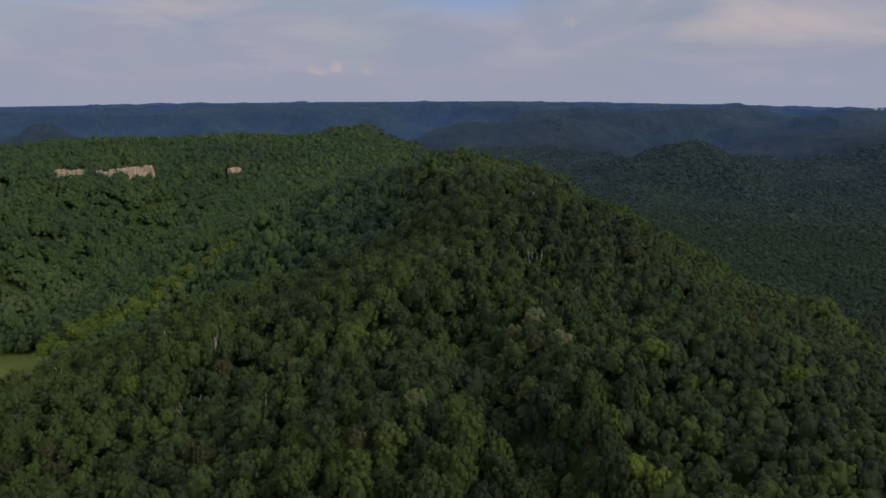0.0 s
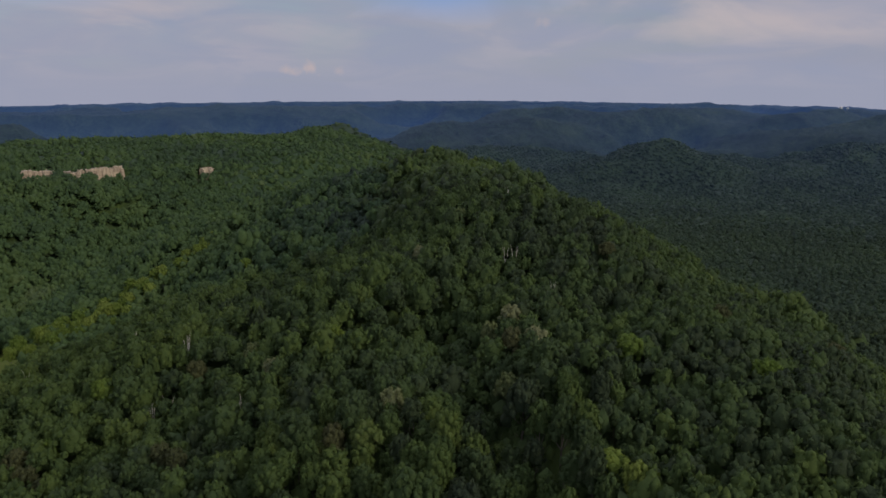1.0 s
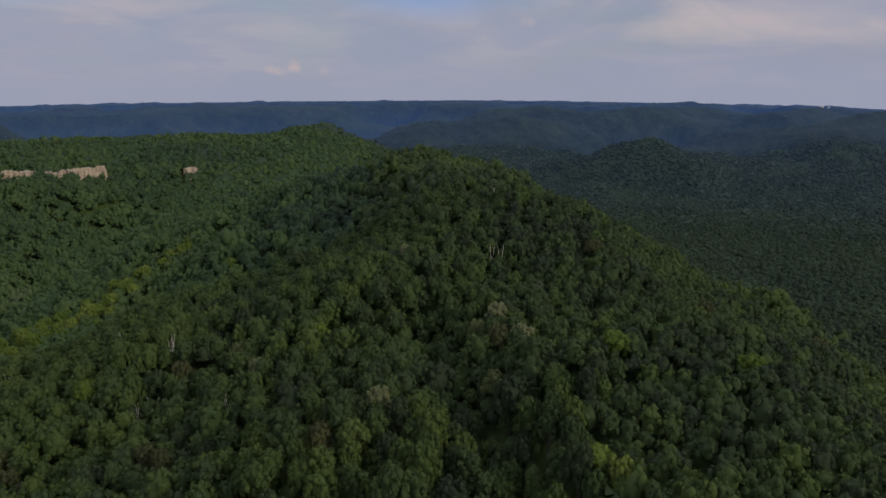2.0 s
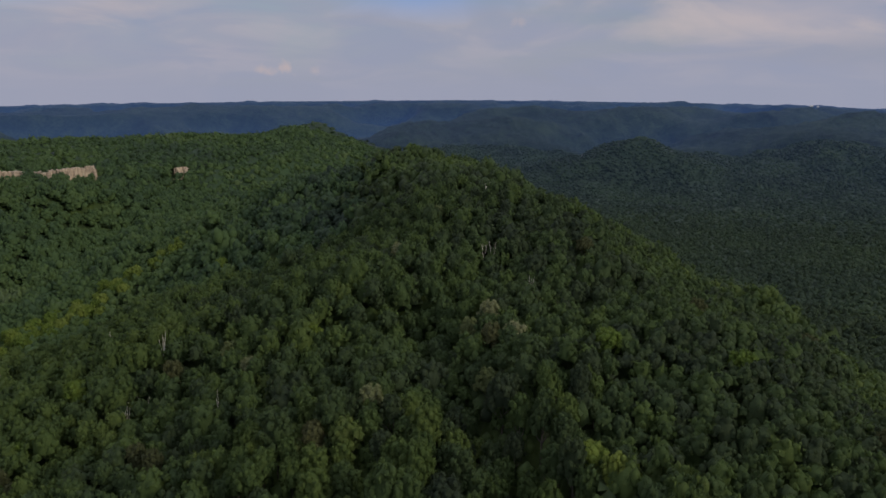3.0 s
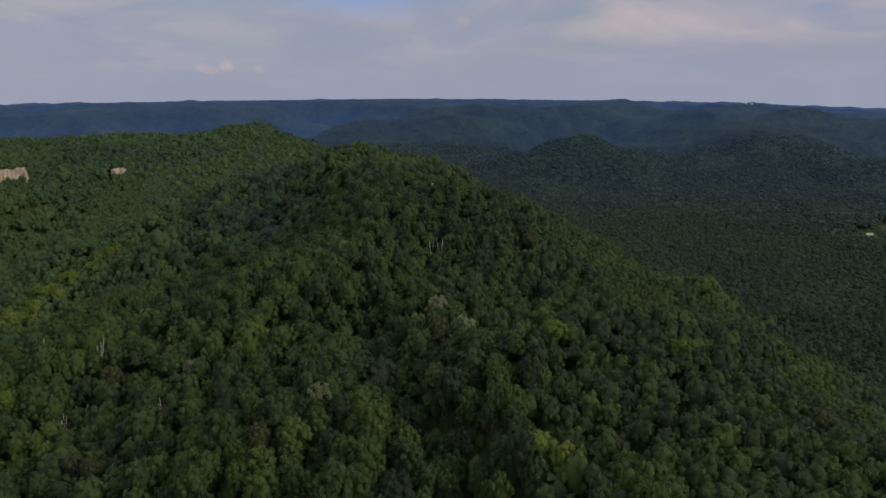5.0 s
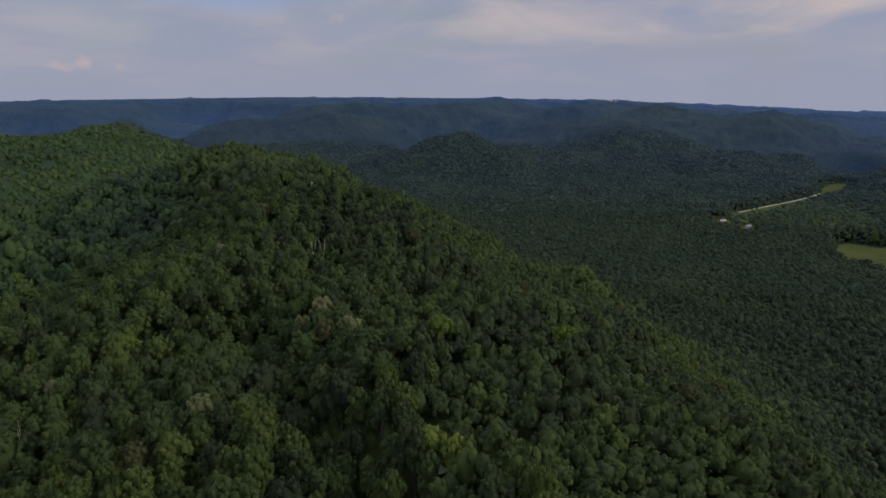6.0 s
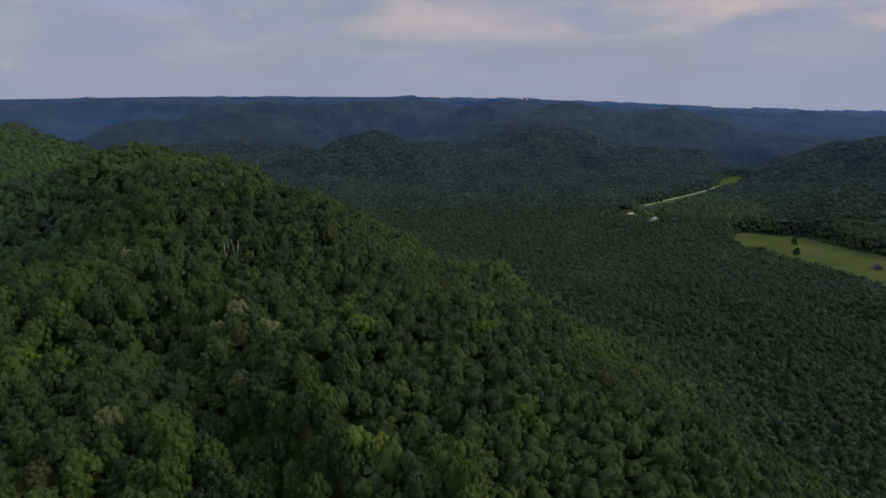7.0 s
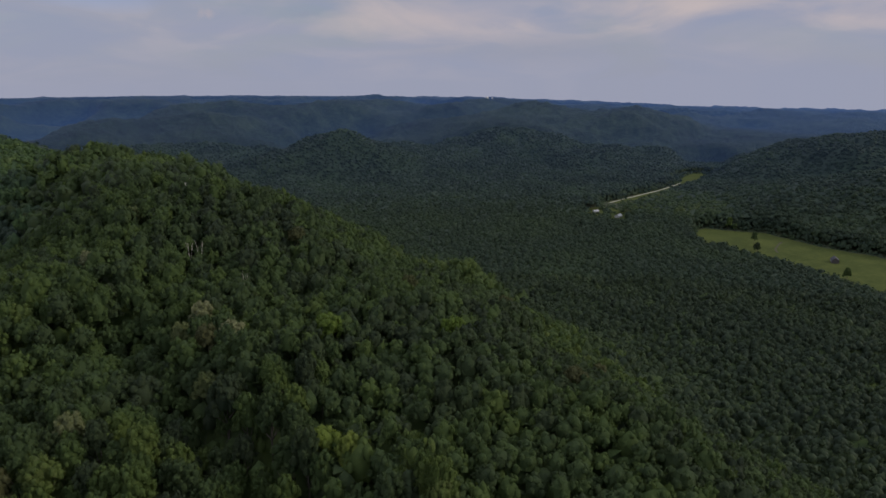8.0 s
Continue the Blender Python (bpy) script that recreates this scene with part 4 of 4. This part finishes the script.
# ---- meadow, glade, road ----
def plot(name, poly, height, mat, label, seed, deep=1.5):
    """A slightly ragged sheet of grass over a plot, with a skirt into the ground."""
    rng = np.random.default_rng(seed)
    line = []
    for (ax, ay), (bx, by) in zip(poly, poly[1:] + poly[:1]):
        n = max(2, int(math.hypot(bx - ax, by - ay) / 9))
        line += [(ax + (bx - ax) * k / n + rng.uniform(-1.5, 1.5), ay + (by - ay) * k / n + rng.uniform(-1.5, 1.5)) for k in range(n)]
    xs, ys = [p[0] for p in line], [p[1] for p in line]
    bm = bmesh.new()
    rim = [bm.verts.new((x, y, float(height(x, y)))) for x, y in line]
    top = bm.faces.new(rim)
    if top.normal.z < 0 or sum((a[0] * b[1] - b[0] * a[1]) for a, b in zip(line, line[1:] + line[:1])) < 0:
        top.normal_flip()
    low = [bm.verts.new((x, y, float(height(x, y)) - deep)) for x, y in line]
    for k in range(len(rim)):
        n = (k + 1) % len(rim)
        bm.faces.new((rim[k], low[k], low[n], rim[n]))
    bmesh.ops.triangulate(bm, faces=[top])
    me = bpy.data.meshes.new(name)
    bm.to_mesh(me)
    bm.free()
    me.materials.append(mat)
    return tagged(new(name, me), label, "grass", kind="structure")


plot("meadow", MEADOW, lambda x, y: 0.15, GRASS, "flat sunlit green meadow on the valley floor", 5)


def grid_plot(name, poly, step_size, mat, label):
    """Grass that follows sloping ground inside a plot."""
    xs, ys = np.array([p[0] for p in poly]), np.array([p[1] for p in poly])
    gx, gy = np.meshgrid(np.arange(xs.min() - 24, xs.max() + 24, step_size), np.arange(ys.min() - 24, ys.max() + 24, step_size), indexing="ij")
    n, m = gx.shape
    z = land(gx, gy) + 0.6 - np.clip(edge(poly, gx, gy) - 14, 0, 6) * 0.6
    i, j = np.meshgrid(np.arange(n - 1), np.arange(m - 1), indexing="ij")
    near = (edge(poly, gx[:-1, :-1] + step_size / 2, gy[:-1, :-1] + step_size / 2) < 19).ravel()
    faces = np.stack([i * m + j, (i + 1) * m + j, (i + 1) * m + j + 1, i * m + j + 1], -1).reshape(-1, 4)[near]
    return tagged(new(name, mesh_from(name, np.stack([gx, gy, z], -1).reshape(-1, 3), faces, [mat])), label, "grass", kind="structure")


FARMYARD = [(748, 826), (800, 832), (818, 880), (806, 938), (756, 944), (742, 890)]
grid_plot("farmyard", FARMYARD, 5.0, GRASS, "rough mown grass round the farmhouses")
grid_plot("glade", GLADE, 4.0, SUNLIT_GRASS, "sunlit yellow-green grassy clearing between wooded slopes")


def strip(name, line, wide, top, deep, mat, label, category):
    """A ribbon with thickness along a line in plan."""
    pts, verts, faces = [], [], []
    for a, b in zip(line[:-1], line[1:]):
        n = max(1, int(math.hypot(b[0] - a[0], b[1] - a[1]) / 15))
        pts += [Vector((a[0] + (b[0] - a[0]) * k / n, a[1] + (b[1] - a[1]) * k / n, 0)) for k in range(n)]
    pts.append(Vector((*line[-1], 0)))
    smooth = [sum((pts[min(max(k + d, 0), len(pts) - 1)] for d in range(-3, 4)), Vector()) / 7 for k in range(len(pts))]
    for k, p in enumerate(smooth):
        side = (smooth[min(k + 1, len(smooth) - 1)] - smooth[max(k - 1, 0)]).normalized().cross(Vector((0, 0, 1)))
        w = wide / 2 * (1 + 0.12 * math.sin(k * 1.7))
        for off, z in ((-1, top - deep), (-1, top), (1, top), (1, top - deep)):
            verts.append(tuple(p + side * off * w + Vector((0, 0, z))))
    for k in range(len(smooth) - 1):
        for e in range(3):
            faces.append((4 * k + e, 4 * k + 4 + e, 4 * k + 5 + e, 4 * k + 1 + e))
    return tagged(new(name, mesh_from(name, verts, faces, [mat], smooth=False)), label, category, kind="structure")


strip("verge", ROAD_LINE, 26, 0.4, 1.5, GRASS, "rough grass verge along the valley road", "grass")
grid_plot("roadside_meadow", PASTURE, 6.0, GRASS, "rough yellow-green pasture beside the road")
strip("road", [(x - 4, y + 6) for x, y in ROAD_LINE], 4.2, 0.55, 0.8, ROAD, "pale gravel road winding up the valley", "road")
DIRT = surface("bare_earth", (0.045, 0.045, 0.024), (0.065, 0.06, 0.034), 0.6, 0.95)
strip("dirt_track", [(858, 610), (836, 622), (815, 612), (800, 585), (770, 560)], 2.4, 0.25, 0.4, DIRT, "worn dark earth track across the meadow", "track")


# ---- houses ----
def boxes(name, list_of_boxes, mat):
    """One mesh of bevelled boxes: centre and size each."""
    bm = bmesh.new()
    for centre, size in list_of_boxes:
        made = bmesh.ops.create_cube(bm, size=1, matrix=Matrix.Translation(centre) @ Matrix.Diagonal((*size, 1)))
        edges = {e for v in made["verts"] for e in v.link_edges}
        bmesh.ops.bevel(bm, geom=list(edges), offset=min(size) * 0.06, segments=1, affect="EDGES")
    me = bpy.data.meshes.new(name)
    bm.to_mesh(me)
    bm.free()
    me.materials.append(mat)
    return me


def gable_roof(long, deep, eaves, rise, thick, over, mat):
    a, b = long / 2 + over, deep / 2 + over
    drop = rise * over / (deep / 2)
    verts, faces = [], []
    for s0 in (-1, 1):
        at = len(verts)
        for lift in (0, thick):
            verts += [(-a, s0 * b, eaves - drop + lift), (a, s0 * b, eaves - drop + lift), (a, 0, eaves + rise + lift), (-a, 0, eaves + rise + lift)]
        faces += [tuple(at + i for i in q) for q in ((0, 1, 2, 3), (4, 5, 6, 7), (0, 1, 5, 4), (1, 2, 6, 5), (2, 3, 7, 6), (3, 0, 4, 7))]
    return mesh_from("roof", verts, faces, [mat], smooth=False)


def gable_wall(long, deep, eaves, rise, mat):
    a, b = long / 2, deep / 2
    verts = [(x, y, z) for x in (-a, a) for y, z in ((-b, -0.6), (b, -0.6), (b, eaves), (0, eaves + rise), (-b, eaves))]
    bm = bmesh.new()
    vs = [bm.verts.new(v) for v in verts]
    bm.faces.new(vs[:5]), bm.faces.new(vs[5:][::-1])
    for k in range(5):
        n = (k + 1) % 5
        bm.faces.new((vs[k], vs[k + 5], vs[n + 5], vs[n]))
    bmesh.ops.recalc_face_normals(bm, faces=bm.faces)
    me = bpy.data.meshes.new("wall")
    bm.to_mesh(me)
    bm.free()
    me.materials.append(mat)
    return me


def house(name, x, y, turn, long, deep, eaves, rise, wall, roof, label, chimney=True, windows=3, height=None):
    base = new(name)
    base.matrix_world = pose(x, y, float(land(x, y)) + 0.1 if height is None else height, 0, 0, turn)
    part("wall", gable_wall(long, deep, eaves, rise, wall), base)
    part("roof", gable_roof(long, deep, eaves, rise, 0.18, 0.5, roof), base)
    part("door", boxes("door", [((0, -deep / 2 - 0.03, 1.0), (1.0, 0.1, 2.05))], DARK_WALL), base)
    for k in range(windows):
        for side in (-1, 1):
            wx = (k + 0.5) / windows * long - long / 2
            if side < 0 and abs(wx) < 1.2:
                continue
            w = part("window", boxes("window", [((wx, side * (deep / 2 + 0.02), 1.6 + dz), (1.3, 0.12, 0.1)) for dz in (-0.65, 0.65)] +
                                     [((wx + dx, side * (deep / 2 + 0.02), 1.6), (0.1, 0.12, 1.4)) for dx in (-0.6, 0.6)], SIDING), base)
            part("pane", boxes("pane", [((wx, side * (deep / 2 + 0.005), 1.6), (1.12, 0.06, 1.22))], GLASS), w)
    if chimney:
        part("chimney", boxes("chimney", [((long * 0.28, deep * 0.12, eaves + rise * 0.9), (0.8, 0.8, 2.0))], ROCK), base)
    return tagged(base, label, "house" if chimney else "barn")


house("house", 776, 863, 25, 14, 7.5, 3.0, 2.2, SIDING, METAL_ROOF, "low white farmhouse with a pale roof beside the road")
house("house", 773, 916, -20, 8.5, 6, 2.6, 1.8, SIDING, METAL_ROOF, "small white cottage with a pale roof among trees")
house("barn", 795, 504, 40, 14, 8, 3.6, 3.0, DARK_WALL, DULL_ROOF, "dark boarded barn with a dull grey roof in the meadow", False, 2)
house("shed", 737, 548, 10, 5, 3.5, 2.2, 1.2, SIDING, METAL_ROOF, "small white shed at the edge of the meadow", False, 1)
house("house", -213, 1028, 30, 7, 6, 7.0, 2.4, SIDING, METAL_ROOF, "narrow white house on the wooded plateau", True, 2)
house("house", -268, 963, 30, 5, 5, 5.6, 1.8, SIDING, METAL_ROOF, "small white house among trees on the plateau", False, 2)
house("house", 2235, 3676, 20, 15, 10, 6, 4, SIDING, METAL_ROOF, "pale building on the far wooded skyline", True, 5, 163)
house("house", 2262, 3660, -15, 10, 8, 5, 3, SIDING, METAL_ROOF, "small pale building on the far wooded skyline", True, 4, 161)
house("house", 1771, 3921, 30, 16, 10, 6, 3, SIDING, METAL_ROOF, "low pale building among far wooded hills", True, 5, 146)
